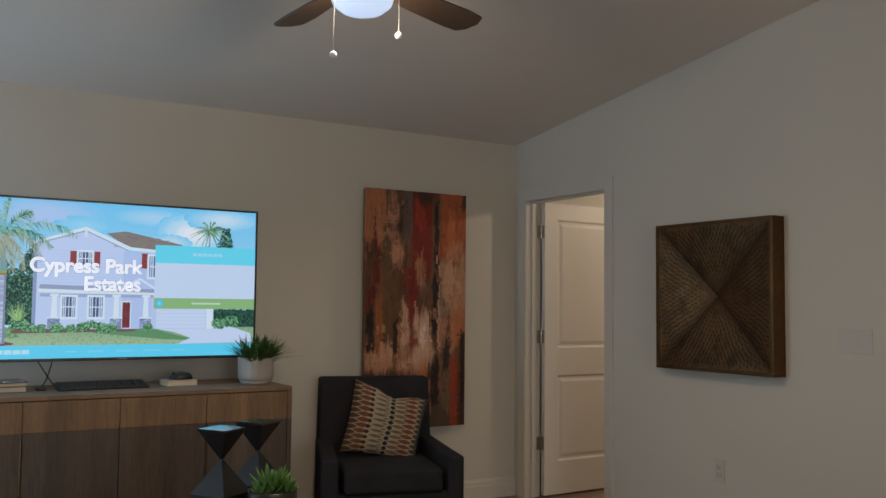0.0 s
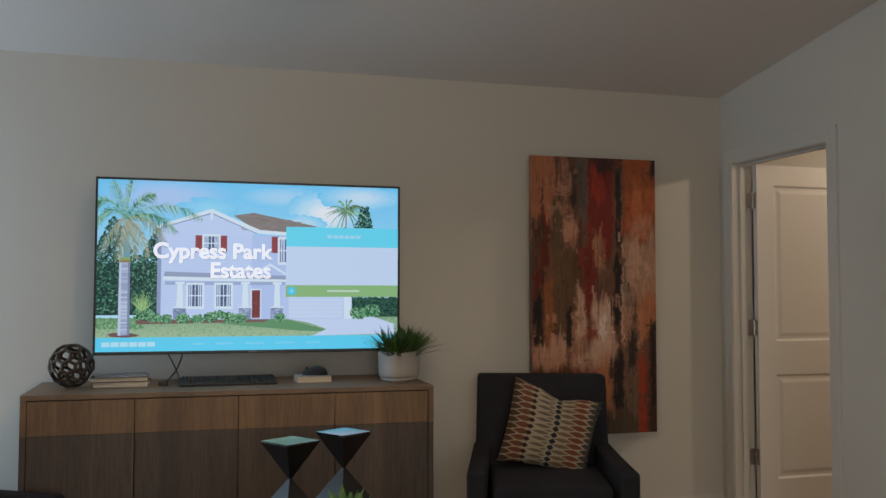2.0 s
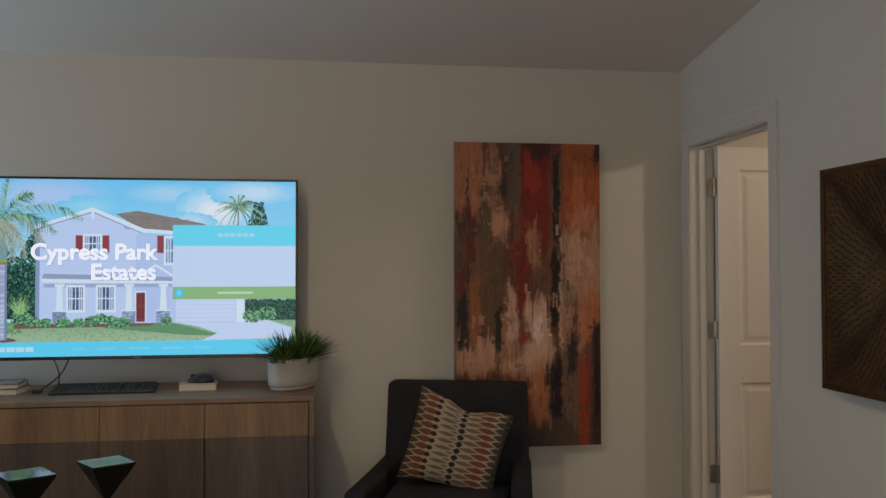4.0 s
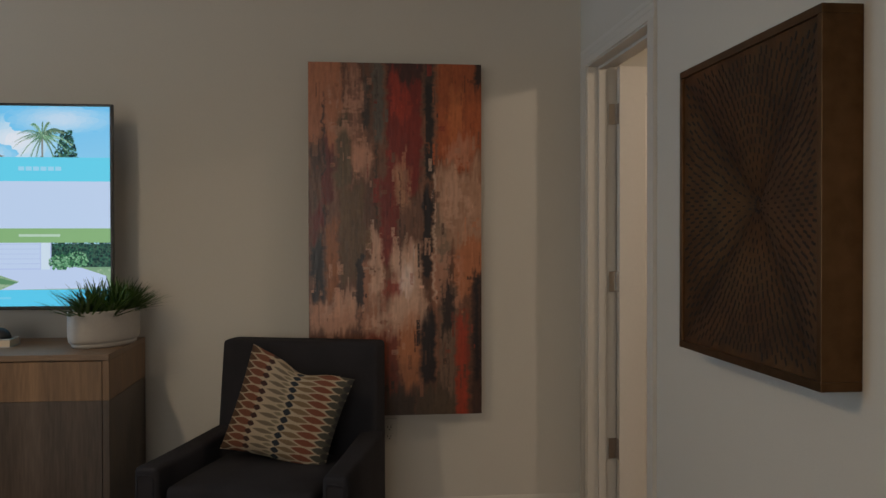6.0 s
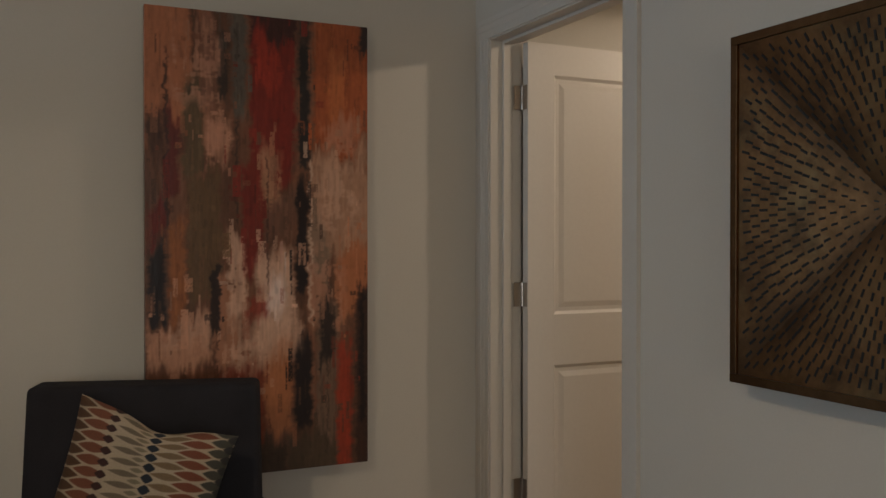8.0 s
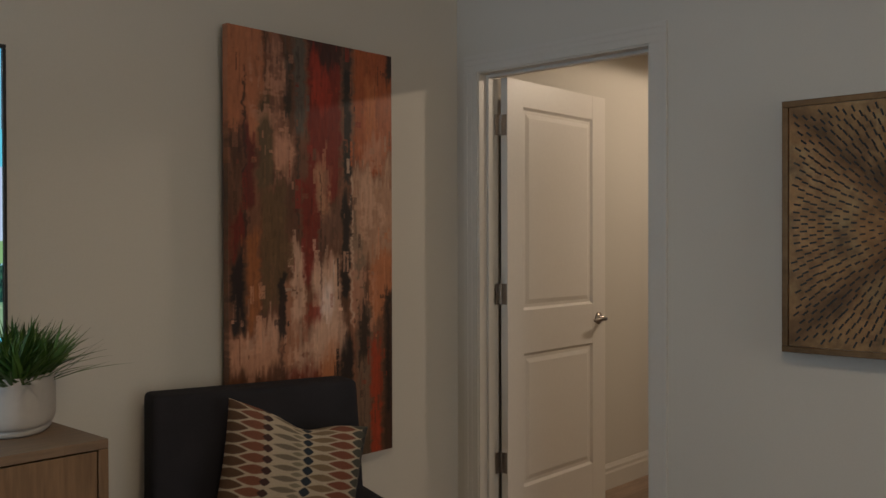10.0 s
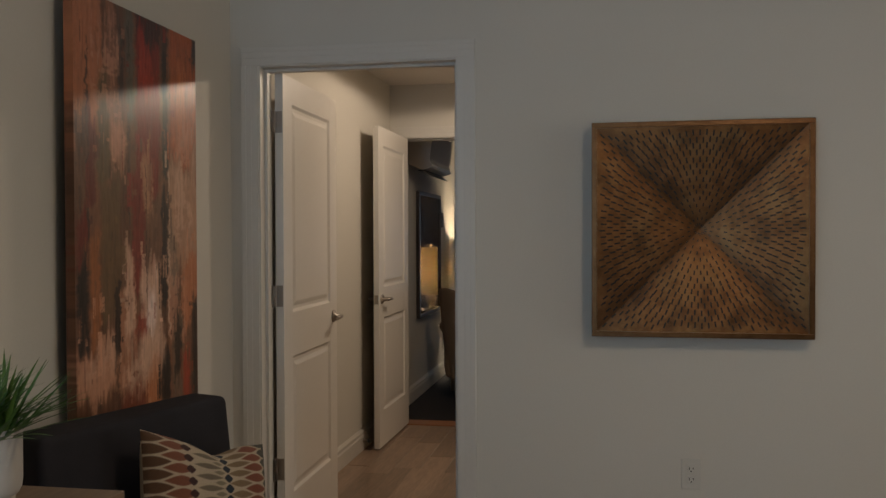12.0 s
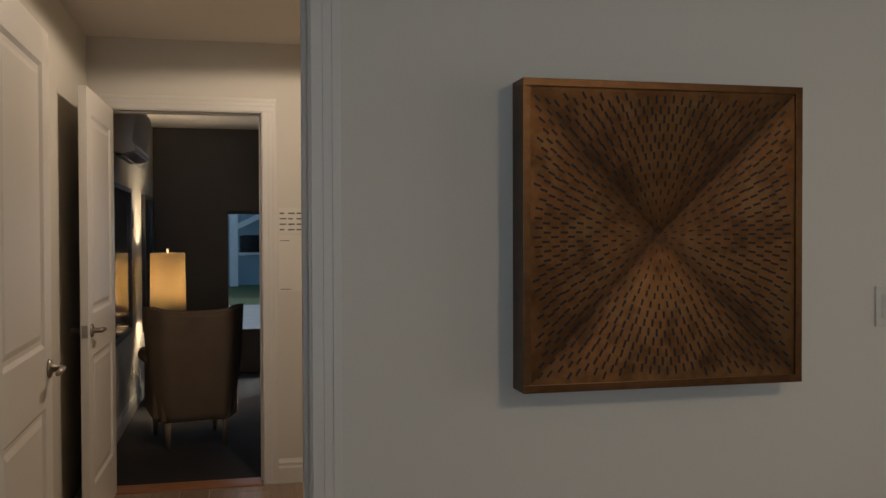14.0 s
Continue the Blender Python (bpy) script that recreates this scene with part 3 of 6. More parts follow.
    def frond(cu, cv, tip, rise, leaf, tones, n=46):
        """One arching palm leaf: a rib with two rows of hanging leaflets."""
        first = p.k
        for q in range(n):
            p.k = first + 2 * (q % 12)
            f = (q + 1) / n
            x = cu + (tip[0] - cu) * f
            y = cv + (tip[1] - cv) * f + rise * 4 * f * (1 - f)
            slope = (tip[1] - cv) + rise * 4 * (1 - 2 * f)
            a = math.atan2(slope, tip[0] - cu)
            for sg in (-1, 1):
                e = leaf * (0.35 + 1.3 * f * (1 - f) * 2) * r.uniform(0.75, 1.1)
                b_ = a + sg * r.uniform(0.55, 0.95)
                p.poly([(x, y), (x + 0.045, y + 0.02), (x + e * math.cos(b_), y + e * math.sin(b_) - 0.35 * e)], r.choice(tones))

    dry = ((176, 176, 150), (150, 158, 130), (192, 190, 168), (128, 140, 116))
    fresh = ((104, 160, 112), (70, 122, 88), (140, 184, 130), (168, 204, 160), (54, 98, 78))
    for tip, rise, tones in (((0.2, 5.2), 0.5, dry), ((2.5, 5.0), 0.5, dry), ((1.0, 4.9), 0.3, dry), ((1.9, 4.9), 0.3, dry), ((3.4, 5.6), 0.7, dry),
                             ((-0.4, 6.4), 0.7, fresh), ((-0.3, 7.7), 0.5, fresh), ((3.9, 6.3), 0.6, fresh), ((5.2, 7.0), 0.75, fresh), ((0.7, 8.9), 0.2, fresh), ((1.7, 9.0), 0.1, fresh), ((2.8, 8.3), 0.3, fresh)):
        frond(1.4, 6.9, tip, rise, 0.62, tones)
    p.rect(13.0, 13.08, 6.2, 7.6, (150, 146, 136))
    palm(13.04, 7.7, 0.62, 15)
    # panel with a coloured header and button, and the bottom bar
    p.rect(9.73, 16, 2.86, 6.70, (214, 224, 248))
    p.rect(9.73, 16, 5.62, 6.70, (114, 222, 240))
    p.rect(9.73, 16, 2.86, 3.50, (152, 190, 126))
    p.blob(10.05, 3.18, 0.24, 0.24, (84, 206, 232), r, 18, 0.0)
    p.blob(10.05, 3.18, 0.10, 0.12, (140, 222, 236), r, 12, 0.0)
    p.rect(0, 16, 0, 0.74, (104, 216, 242))
    for u in range(6):
        p.rect(12.0 + u * 0.32, 12.26 + u * 0.32, 6.1, 6.28, (176, 226, 244))
        p.rect(0.3 + u * 0.45, 0.70 + u * 0.45, 0.26, 0.50, (196, 234, 250))
    for u, n in ((4.85, 0.6), (6.05, 0.9), (7.6, 1.0), (9.2, 1.05), (10.85, 0.8)):
        p.rect(u, u + n, 0.32, 0.42, (136, 220, 248))
    p.rect(12.0, 13.8, 3.13, 3.24, (206, 224, 194))
    return p.bm


def television():
    x0, x1, z0, z1, y = 1.650, 3.084, 1.002, 1.824, 4.941
    cx, cz = (x0 + x1) / 2, (z0 + z1) / 2
    w, h = x1 - x0, z1 - z0
    root = empty("television", pose(cx, y, cz), "wall-mounted black flat television showing a house picture", "television")
    b = 0.010
    part("bezel", boxes((-w / 2, w / 2, 0, 0.03, h / 2 - b, h / 2), (-w / 2, w / 2, 0, 0.03, -h / 2, -h / 2 + b * 1.5), (-w / 2, -w / 2 + b, 0.0005, 0.0295, -h / 2 + b * 1.5, h / 2 - b), (w / 2 - b, w / 2, 0.0005, 0.0295, -h / 2 + b * 1.5, h / 2 - b), bevel=0.002), BLACKP, root)
    part("back_shell", boxes((-w / 2 + 0.004, w / 2 - 0.004, 0.012, 0.032, -h / 2 + 0.004, h / 2 - 0.004), (-w * 0.36, w * 0.36, 0.032, 0.058, -h * 0.42, h * 0.2), bevel=0.006), BLACKP, root)
    part("wall_mount", boxes((-0.22, 0.22, 0.055, WY - 0.001 - y, -0.12, 0.12), bevel=0.004), BLACKP, root)
    scr = part("screen", show_home(w - 2 * b, h - 2.5 * b), PIC, root, "lit screen with a white two-storey house and palms", m=pose(0, 0.009, b * 0.25))
    white = mat("caption_white", (0.8, 0.8, 0.8), 0.5, glow=(0.72, 0.78, 0.93, 0.78))
    grey = mat("caption_grey", (0.2, 0.2, 0.25), 0.5, glow=(0.20, 0.24, 0.36, 0.7))
    for text, v in (("Cypress Park", 4.93), ("Estates", 3.90)):
        c = bpy.data.curves.new("caption", 'FONT')
        c.body, c.size, c.align_x = text, 0.101, 'RIGHT'
        c.offset = 0.0019
        ob = new("caption", c)
        dg = bpy.context.evaluated_depsgraph_get()
        me = bpy.data.meshes.new_from_object(ob.evaluated_get(dg))
        bpy.data.objects.remove(ob)
        shade = me.copy()
        bold = me.copy()
        for mesh, mt, dx, dy, nm in ((me, white, 0, -0.0106, "caption"), (bold, white, 0.0016, -0.0105, "caption"), (shade, grey, 0.0038, -0.0102, "caption_shadow")):
            mesh.materials.clear()
            mesh.materials.append(mt)
            t = new(nm, mesh)
            t.parent = scr
            t.matrix_basis = Matrix.Translation(((8.92 / 16 - 0.5) * (w - 2 * b) + dx, dy, (v / 9 - 0.5) * (h - 2.5 * b) - dx)) @ pose(0, 0, 0, 90, 0, 0)
    part("maker_badge", boxes((-0.02, 0.02, -0.001, 0.001, -h / 2 + 0.005, -h / 2 + 0.009)), mat("badge_grey", (0.25, 0.25, 0.25), 0.4), root)


television()


# ---- credenza and what stands on it ----
def wood(name, color, vary=0.3, rough=0.5, axis='z'):
    st = (14, 14, 1.2) if axis == 'z' else (1.2, 14, 14)
    m = mat(name, color, rough, scale=9, vary=vary, bump=0.12, stretch=st, big=0.9)
    n, l = m.node_tree.nodes, m.node_tree.links
    # each board a little lighter or darker than its neighbour
    co = n.new("ShaderNodeTexCoord")
    sep = n.new("ShaderNodeSeparateXYZ")
    l.new(co.outputs["Object"], sep.inputs[0])
    k = n.new("ShaderNodeMath")
    k.operation = 'MULTIPLY'
    k.inputs[1].default_value = 7.3
    l.new(sep.outputs[0], k.inputs[0])
    fl = n.new("ShaderNodeMath")
    fl.operation = 'FLOOR'
    l.new(k.outputs[0], fl.inputs[0])
    wn_ = n.new("ShaderNodeTexWhiteNoise")
    wn_.noise_dimensions = '1D'
    l.new(fl.outputs[0], wn_.inputs["W"])
    mr = n.new("ShaderNodeMapRange")
    mr.inputs["To Min"].default_value, mr.inputs["To Max"].default_value = 0.84, 1.15
    l.new(wn_.outputs[0], mr.inputs[0])
    b = n["Principled BSDF"]
    src = b.inputs["Base Color"].links[0].from_socket
    mul = n.new("ShaderNodeVectorMath")
    mul.operation = 'SCALE'
    l.new(src, mul.inputs[0])
    l.new(mr.outputs[0], mul.inputs["Scale"])
    l.new(mul.outputs[0], b.inputs["Base Color"])
    return m


OAK = wood("light_brown_wood", (0.205, 0.120, 0.062), 0.38)
OAKTOP = wood("light_brown_wood_top", (0.20, 0.130, 0.080), axis='x')
GREYOAK = wood("grey_stained_wood", (0.085, 0.062, 0.047), 0.45)
BRASS = mat("dark_brass", (0.17, 0.125, 0.07), 0.35, metal=1.0, scale=120)
CT = 0.868       # credenza top


def credenza():
    x0, x1, y0, y1 = 1.412, 3.161, 4.570, 5.155
    root = empty("credenza", pose(x0, y0, 0), "two-tone light and grey wood credenza with four doors", "cabinet")
    w, d = x1 - x0, y1 - y0
    band = 0.700
    part("top", boxes((0, w, 0, d, CT - 0.022, CT), bevel=0.002), OAKTOP, root)
    for a in (0.0, w - 0.024):
        s = part("side_panel", boxes((a, a + 0.024, 0, d, band, CT - 0.0225), bevel=0.0015), OAK, root)
        part("lower_band", boxes((a, a + 0.024, 0, d, 0.10, band - 0.0006), bevel=0.0015), GREYOAK, s, "grey-stained lower band")
    part("back_panel", boxes((0.024, w - 0.024, d - 0.015, d - 0.002, 0.10, CT - 0.0225)), GREYOAK, root)
    part("bottom_panel", boxes((0.0245, w - 0.0245, 0.022, d - 0.016, 0.102, 0.122)), GREYOAK, root)
    part("plinth", boxes((0.03, w - 0.03, 0.03, d - 0.03, 0, 0.101)), GREYOAK, root)
    xs = [0.0255, 0.445, 0.873, 1.293, w - 0.0255]
    for k in range(4):
        a, b = xs[k] + 0.0012, xs[k + 1] - 0.0012
        door = part("door", boxes((a, b, 0.003, 0.021, band + 0.0004, CT - 0.026), bevel=0.001), OAK, root)
        part("lower_band", boxes((a, b, 0.003, 0.021, 0.125, band - 0.0004), bevel=0.001), GREYOAK, door, "grey-stained lower band")
        if k in (0, 2):
            part("edge_pull", boxes((b - 0.007, b - 0.0005, -0.004, 0.0028, 0.15, band - 0.004), bevel=0.0008), BRASS, door, "slim brass edge pull")
        if k in (1, 3):
            part("edge_pull", boxes((a + 0.0005, a + 0.004, -0.003, 0.0028, 0.15, band - 0.004), bevel=0.0008), BLACKP, door, "slim dark edge pull")


credenza()


def woven_sphere():
    r = random.Random(11)
    root = empty("decor_sphere", pose(1.572, 4.86, CT + 0.0985), "dark bronze openwork sphere on the credenza", "ornament")
    bronze = mat("dark_bronze", (0.075, 0.055, 0.042), 0.35, metal=0.85, scale=60, vary=0.3)
    ball = bmesh.new()
    bmesh.ops.create_icosphere(ball, subdivisions=2, radius=1)
    for v in ball.verts:
        v.co = (v.co + Vector((r.uniform(-0.13, 0.13), r.uniform(-0.13, 0.13), r.uniform(-0.13, 0.13)))).normalized()
    mid = {f.index: f.calc_center_median().normalized() for f in ball.faces}
    net = bmesh.new()
    for e in ball.edges:
        a, b = (mid[f.index] for f in e.link_faces)
        pts = [a.lerp(b, t).normalized() * 0.0905 for t in (-0.08, 0.2, 0.5, 0.8, 1.08)]
        tube(pts, [0.0088, 0.0078, 0.0070, 0.0078, 0.0088], 8, net)
    ball.free()
    part("lattice", net, bronze, root, smooth=True)


woven_sphere()


def book(name, label, m, w, d, h, cover, page=(0.62, 0.56, 0.46)):
    root = empty(name, m, label, "book")
    c = mat("book_cover", cover, 0.45, scale=80, vary=0.15)
    pg = mat("book_pages", page, 0.85, scale=400, vary=0.12, stretch=(0.05, 0.05, 1))
    part("back_cover", boxes((-w / 2, w / 2, -d / 2, d / 2, 0, 0.0025), bevel=0.0006), c, root)
    part("front_cover", boxes((-w / 2, w / 2, -d / 2, d / 2, h - 0.0025, h), bevel=0.0006), c, root)
    part("spine", boxes((-w / 2, w / 2, d / 2 - 0.003, d / 2, 0.0026, h - 0.0026)), c, root)
    part("page_block", boxes((-w / 2 + 0.004, w / 2 - 0.004, -d / 2 + 0.004, d / 2 - 0.0032, 0.0026, h - 0.0026)), pg, root)
    return root


book("book", "grey-covered hardback at the bottom of a stack", pose(1.785, 4.885, CT, 0, 0, -3), 0.235, 0.17, 0.026, (0.20, 0.18, 0.16))
book("book", "brown hardback lying in the middle of a stack", pose(1.775, 4.88, CT + 0.0262, 0, 0, 3), 0.245, 0.175, 0.020, (0.09, 0.06, 0.05))
tagged(part("magazine", boxes((-0.115, 0.115, -0.085, 0.085, 0, 0.006), bevel=0.001), mat("glossy_cover", (0.16, 0.17, 0.22), 0.25, scale=14, vary=0.8), m=pose(1.78, 4.87, CT + 0.0464, 0, 0, 7)), "glossy dark printed magazine on top of stacked books", "magazine")
book("book", "pale grey book lying flat under a mouse", pose(2.645, 4.88, CT, 0, 0, 3), 0.165, 0.125, 0.030, (0.42, 0.42, 0.42), (0.70, 0.60, 0.46))


def mouse():
    root = empty("computer_mouse", pose(2.655, 4.88, CT + 0.0302, 0, 0, 80) @ Matrix.Scale(1.2, 4), "black wireless mouse resting on a book", "mouse")
    bm = bmesh.new()
    bmesh.ops.create_uvsphere(bm, u_segments=24, v_segments=14, radius=1)
    for v in bm.verts:
        v.co = Vector((v.co.x * 0.031, v.co.y * 0.052, max(0, v.co.z * 0.034 * (1 - 0.25 * v.co.y))))
    part("shell", bm, BLACKP, root, smooth=True)
    part("scroll_wheel", lathe([(0, -0.003), (0.008, -0.003), (0.008, 0.003), (0, 0.003)], 16, pose(0, 0.030, 0.0235, 0, 90, 0)), mat("grey_rubber", (0.06, 0.06, 0.06), 0.7), root)


mouse()


def keyboard():
    root = empty("keyboard", pose(2.250, 4.84, CT + 0.004, 8, 0, 2), "black full-size keyboard lying on the credenza", "keyboard")
    part("case", boxes((-0.218, 0.218, -0.07, 0.07, 0.001, 0.018), bevel=0.004), BLACKP, root)
    for x in (-0.17, 0.17):
        part("back_foot", boxes((x - 0.02, x + 0.02, 0.045, 0.056, -0.011, 0.001)), BLACKP, root)
    me = None
    keym = mat("key_plastic", (0.018, 0.018, 0.020), 0.5, scale=90)
    for row in range(6):
        for c in range(22):
            if c in (15, 18) and row != 5:
                continue
            if row == 0 and 4 <= c <= 8:
                if c > 4:
                    continue
            if me is None:
                bm = boxes((-0.0082, 0.0082, -0.008, 0.008, 0, 0.007))
                for v in bm.verts:
                    if v.co.z > 0.003:
                        v.co.x *= 0.8
                        v.co.y *= 0.8
                k = part("key", bm, keym, root)
                me = k.data
            else:
                k = new("key", me)
                k.parent = root
            k.matrix_basis = Matrix.Translation((-0.199 + 0.01895 * c + (0.036 if row == 0 and c == 4 else 0), -0.053 + 0.0205 * row, 0.0178)) @ Matrix.Diagonal((5 if row == 0 and c == 4 else 1, 1, 1, 1))


keyboard()
tagged(part("cable_dongle", boxes((1.945, 1.985, 4.83, 4.87, CT, CT + 0.017), bevel=0.005), BLACKP), "small black cable adapter lying on the credenza", "adapter")
for a, b in (((1.975, 5.06, 1.0), (2.035, 4.885, CT + 0.012)), ((2.045, 5.06, 1.0), (1.972, 4.872, CT + 0.012))):
    a, b = Vector(a), Vector(b)
    pts = [a.lerp(b, t) + Vector((0.01 * math.sin(3.1 * t), 0.035 * math.sin(3.14 * t), -0.012 * math.sin(3.14 * t))) for t in [i / 12 for i in range(13)]]
    tagged(part("cable", tube(pts, 0.0032, 8), BLACKP, smooth=True), "thin black cable hanging from the television", "cable", "television cables")

def leaf_mat(name, c1, c2):
    m = mat(name, c1, 0.5, scale=30, vary=0.25, spec=0.4)
    n, l = m.node_tree.nodes, m.node_tree.links
    b = n["Principled BSDF"]
    src = b.inputs["Base Color"].links[0].from_socket
    g = n.new("ShaderNodeNewGeometry")
    mix = n.new("ShaderNodeMix")
    mix.data_type = 'RGBA'
    l.new(g.outputs["Random Per Island"], mix.inputs[0])
    l.new(src, mix.inputs[6])
    mix.inputs[7].default_value = (*c2, 1)
    l.new(mix.outputs[2], b.inputs["Base Color"])
    return m


def blade(bm, base, way, length, width, droop, n=5):
    """A narrow curved grass blade with a folded midrib."""
    d = Vector(way).normalized()
    side = Vector((-d.y, d.x, 0))
    if side.length < 1e-3:
        side = Vector((1, 0, 0))
    side.normalize()
    fold = d.cross(side) * 0.35
    prev = None
    for i in range(n + 1):
        t = i / n
        p = Vector(base) + d * length * t + Vector((d.x, d.y, 0)) * droop * length * t * t - Vector((0, 0, 1)) * droop * length * 0.6 * t * t
        w = width * (0.75 + 0.5 * t) * (1 - t ** 2.2) + 0.0002
        row = [bm.verts.new(p - side * w + fold * w), bm.verts.new(p), bm.verts.new(p + side * w + fold * w)]
        if prev:
            for a in (0, 1):
                bm.faces.new((prev[a], prev[a + 1], row[a + 1], row[a]))
        prev = row


def grass_pot():
    r = random.Random(3)
    root = empty("potted_grass", pose(3.068, 4.875, CT, 0, 0, -22), "green artificial grass in an oval white ceramic pot", "potted plant")
    white = mat("white_ceramic", (0.38, 0.355, 0.32), 0.55, scale=60, vary=0.06, bump=0.05)
    bm = lathe([(0, 0.0), (0.84, 0.0), (0.90, 0.006), (0.91, 0.016), (0.90, 0.018), (0.955, 0.021), (0.985, 0.030), (0.998, 0.045), (1.0, 0.07), (1.0, 0.10), (1.0, 0.125), (1.0, 0.138), (0.985, 0.142), (0.955, 0.139), (0.95, 0.11), (0, 0.11)], 48)
    for v in bm.verts:
        v.co.x *= 0.098
        v.co.y *= 0.184
    part("pot", bm, white, root, smooth=True)
    bm = lathe([(0.93, 0.1105), (0.5, 0.118), (0, 0.12)], 24)
    for v in bm.verts:
        v.co.x *= 0.098
        v.co.y *= 0.184
    part("soil", bm, mat("dark_moss", (0.02, 0.03, 0.012), 0.95, scale=120, vary=0.4, bump=0.5), root, smooth=True)
    g = [leaf_mat("grass_green", (0.040, 0.095, 0.016), (0.10, 0.18, 0.035)), leaf_mat("grass_dark", (0.020, 0.058, 0.012), (0.06, 0.125, 0.024))]
    for tuft in range(30):
        bm = bmesh.new()
        a = r.uniform(0, 6.28)
        q = math.sqrt(r.random()) * 0.86
        cx, cy = q * math.cos(a) * 0.085, q * math.sin(a) * 0.18
        for _ in range(20):
            b = r.uniform(0, 6.28)
            lean = r.uniform(0.25, 0.9) + 1.3 * q * r.random()
            out = Vector((cx / 0.085, cy / 0.18, 0)) * 0.8 + Vector((math.cos(b), math.sin(b), 0)) * 0.7
            way = Vector((0, 0, 1)) + out * lean * 1.25
            blade(bm, (cx + r.uniform(-.012, .012), cy + r.uniform(-.012, .012), 0.112), way, r.uniform(0.105, 0.185), r.uniform(0.0034, 0.0066), r.uniform(0.0, 0.30))
        part("grass_tuft", bm, g[tuft % 2], root, smooth=True)


grass_pot()


# ---- armchairs and cushion ----
def soft_box(x0, x1, y0, y1, z0, z1, bevel, crown=0.0, seg=4):
    bm = boxes((x0, x1, y0, y1, z0, z1), bevel=bevel, seg=seg)
    if crown:
        bmesh.ops.subdivide_edges(bm, edges=[e for e in bm.edges if e.calc_length() > 0.15], cuts=8, use_grid_fill=True)
        for v in bm.verts:
            a = max(0.0, 1 - ((v.co.x - (x0 + x1) / 2) / ((x1 - x0) / 2)) ** 2) * max(0.0, 1 - ((v.co.y - (y0 + y1) / 2) / ((y1 - y0) / 2)) ** 2)
            if v.co.z > (z0 + z1) / 2:
                v.co.z += crown * a ** 0.5
    return bm


def armchair(m, label):
    root = empty("armchair", m, label, "armchair", "matching armchairs")
    W = 0.370
    # local -y is the way the chair faces; the origin is under the middle of the back
    part("seat_base", soft_box(-W + 0.02, W - 0.02, -0.60, 0.03, 0.13, 0.30, 0.018), FABRIC, root, smooth=True)
    part("seat_cushion", soft_box(-W + 0.10, W - 0.10, -0.625, -0.06, 0.302, 0.425, 0.03, 0.022), FABRIC, root, "plump charcoal seat cushion", True)
    bm = soft_box(-0.328, 0.328, -0.075, 0.06, 0.14, 0.870, 0.024)
    bmesh.ops.subdivide_edges(bm, edges=[e for e in bm.edges if e.calc_length() > 0.3], cuts=10, use_grid_fill=True)
    for v in bm.verts:
        t = max(0, (v.co.z - 0.30) / 0.575)
        v.co.y += 0.055 * t
        v.co.x *= 1 + 0.045 * (1 - t)
        if v.co.y - 0.055 * t < -0.04:
            v.co.y -= 0.025 * max(0, 1 - (v.co.x / 0.31) ** 4) * math.sin(math.pi * min(1, max(0, (v.co.z - 0.42) / 0.44)))
    part("backrest", bm, FABRIC, root, smooth=True)
    for s in (-1, 1):
        x = s * (W - 0.045)
        bm = soft_box(x - 0.045, x + 0.045, -0.62, 0.02, 0.13, 0.503, 0.022)
        bmesh.ops.subdivide_edges(bm, edges=[e for e in bm.edges if e.calc_length() > 0.2], cuts=6, use_grid_fill=True)
        for v in bm.verts:
            back = min(1.0, max(0.0, (v.co.y + 0.62) / 0.64))
            v.co.x += s * (0.018 - 0.04 * back)
            if v.co.z > 0.3:
                v.co.z += 0.035 * back ** 1.3 - 0.012
        part("arm", bm, FABRIC, root, smooth=True)
        part("arm_piping", tube([(x + s * 0.018 + dx, -0.622, dz) for dx, dz in ((-0.03, 0.15), (-0.03, 0.453), (-0.02, 0.463), (0.02, 0.463), (0.03, 0.453), (0.03, 0.15))], 0.0028, 6), FABRIC, root)
    leg = mat("black_leg_wood", (0.02, 0.016, 0.013), 0.4, scale=40)
    for x in (-0.29, 0.29):
        for y in (-0.55, 0.0):
            part("leg", lathe([(0, 0), (0.014, 0), (0.022, 0.135), (0, 0.135)], 14, pose(x, y, 0)), leg, root, smooth=True)
    return root


chair = armchair(pose(3.828, 4.908, 0, 0, 0, -17), "charcoal fabric armchair with a patterned cushion beside the credenza")
other = copy_thing(chair, pose(0.885, 4.35, 0, 0, 0, 66))
tagged(other, "charcoal fabric armchair with low track arms", "armchair")


def grid_color(name, w, h, nx, nz, color, depth, material, parent, label, m):
    """A finely divided sheet in the local x-z plane, facing -y, with a colour for each point."""
    us, vs = np.meshgrid(np.linspace(0, 1, nx + 1), np.linspace(0, 1, nz + 1))
    u, v = us.ravel(), vs.ravel()
    xyz = depth(u, v)
    idx = np.arange((nx + 1) * (nz + 1)).reshape(nz + 1, nx + 1)
    faces = np.stack([idx[:-1, :-1], idx[:-1, 1:], idx[1:, 1:], idx[1:, :-1]], -1).reshape(-1, 4)
    me = bpy.data.meshes.new(name)
    me.from_pydata(xyz.tolist(), [], faces.tolist())
    at = me.color_attributes.new("col", 'FLOAT_COLOR', 'POINT')
    c = np.concatenate([color(u, v), np.ones((len(u), 1))], 1).astype(np.float32)
    at.data.foreach_set("color", c.ravel())
    me.materials.append(material)
    for p in me.polygons:
        p.use_smooth = True
    ob = new(name, me)
    if parent is not None:
        ob.parent = parent
    ob.matrix_basis = m
    if label:
        ob["label"] = label
    return ob


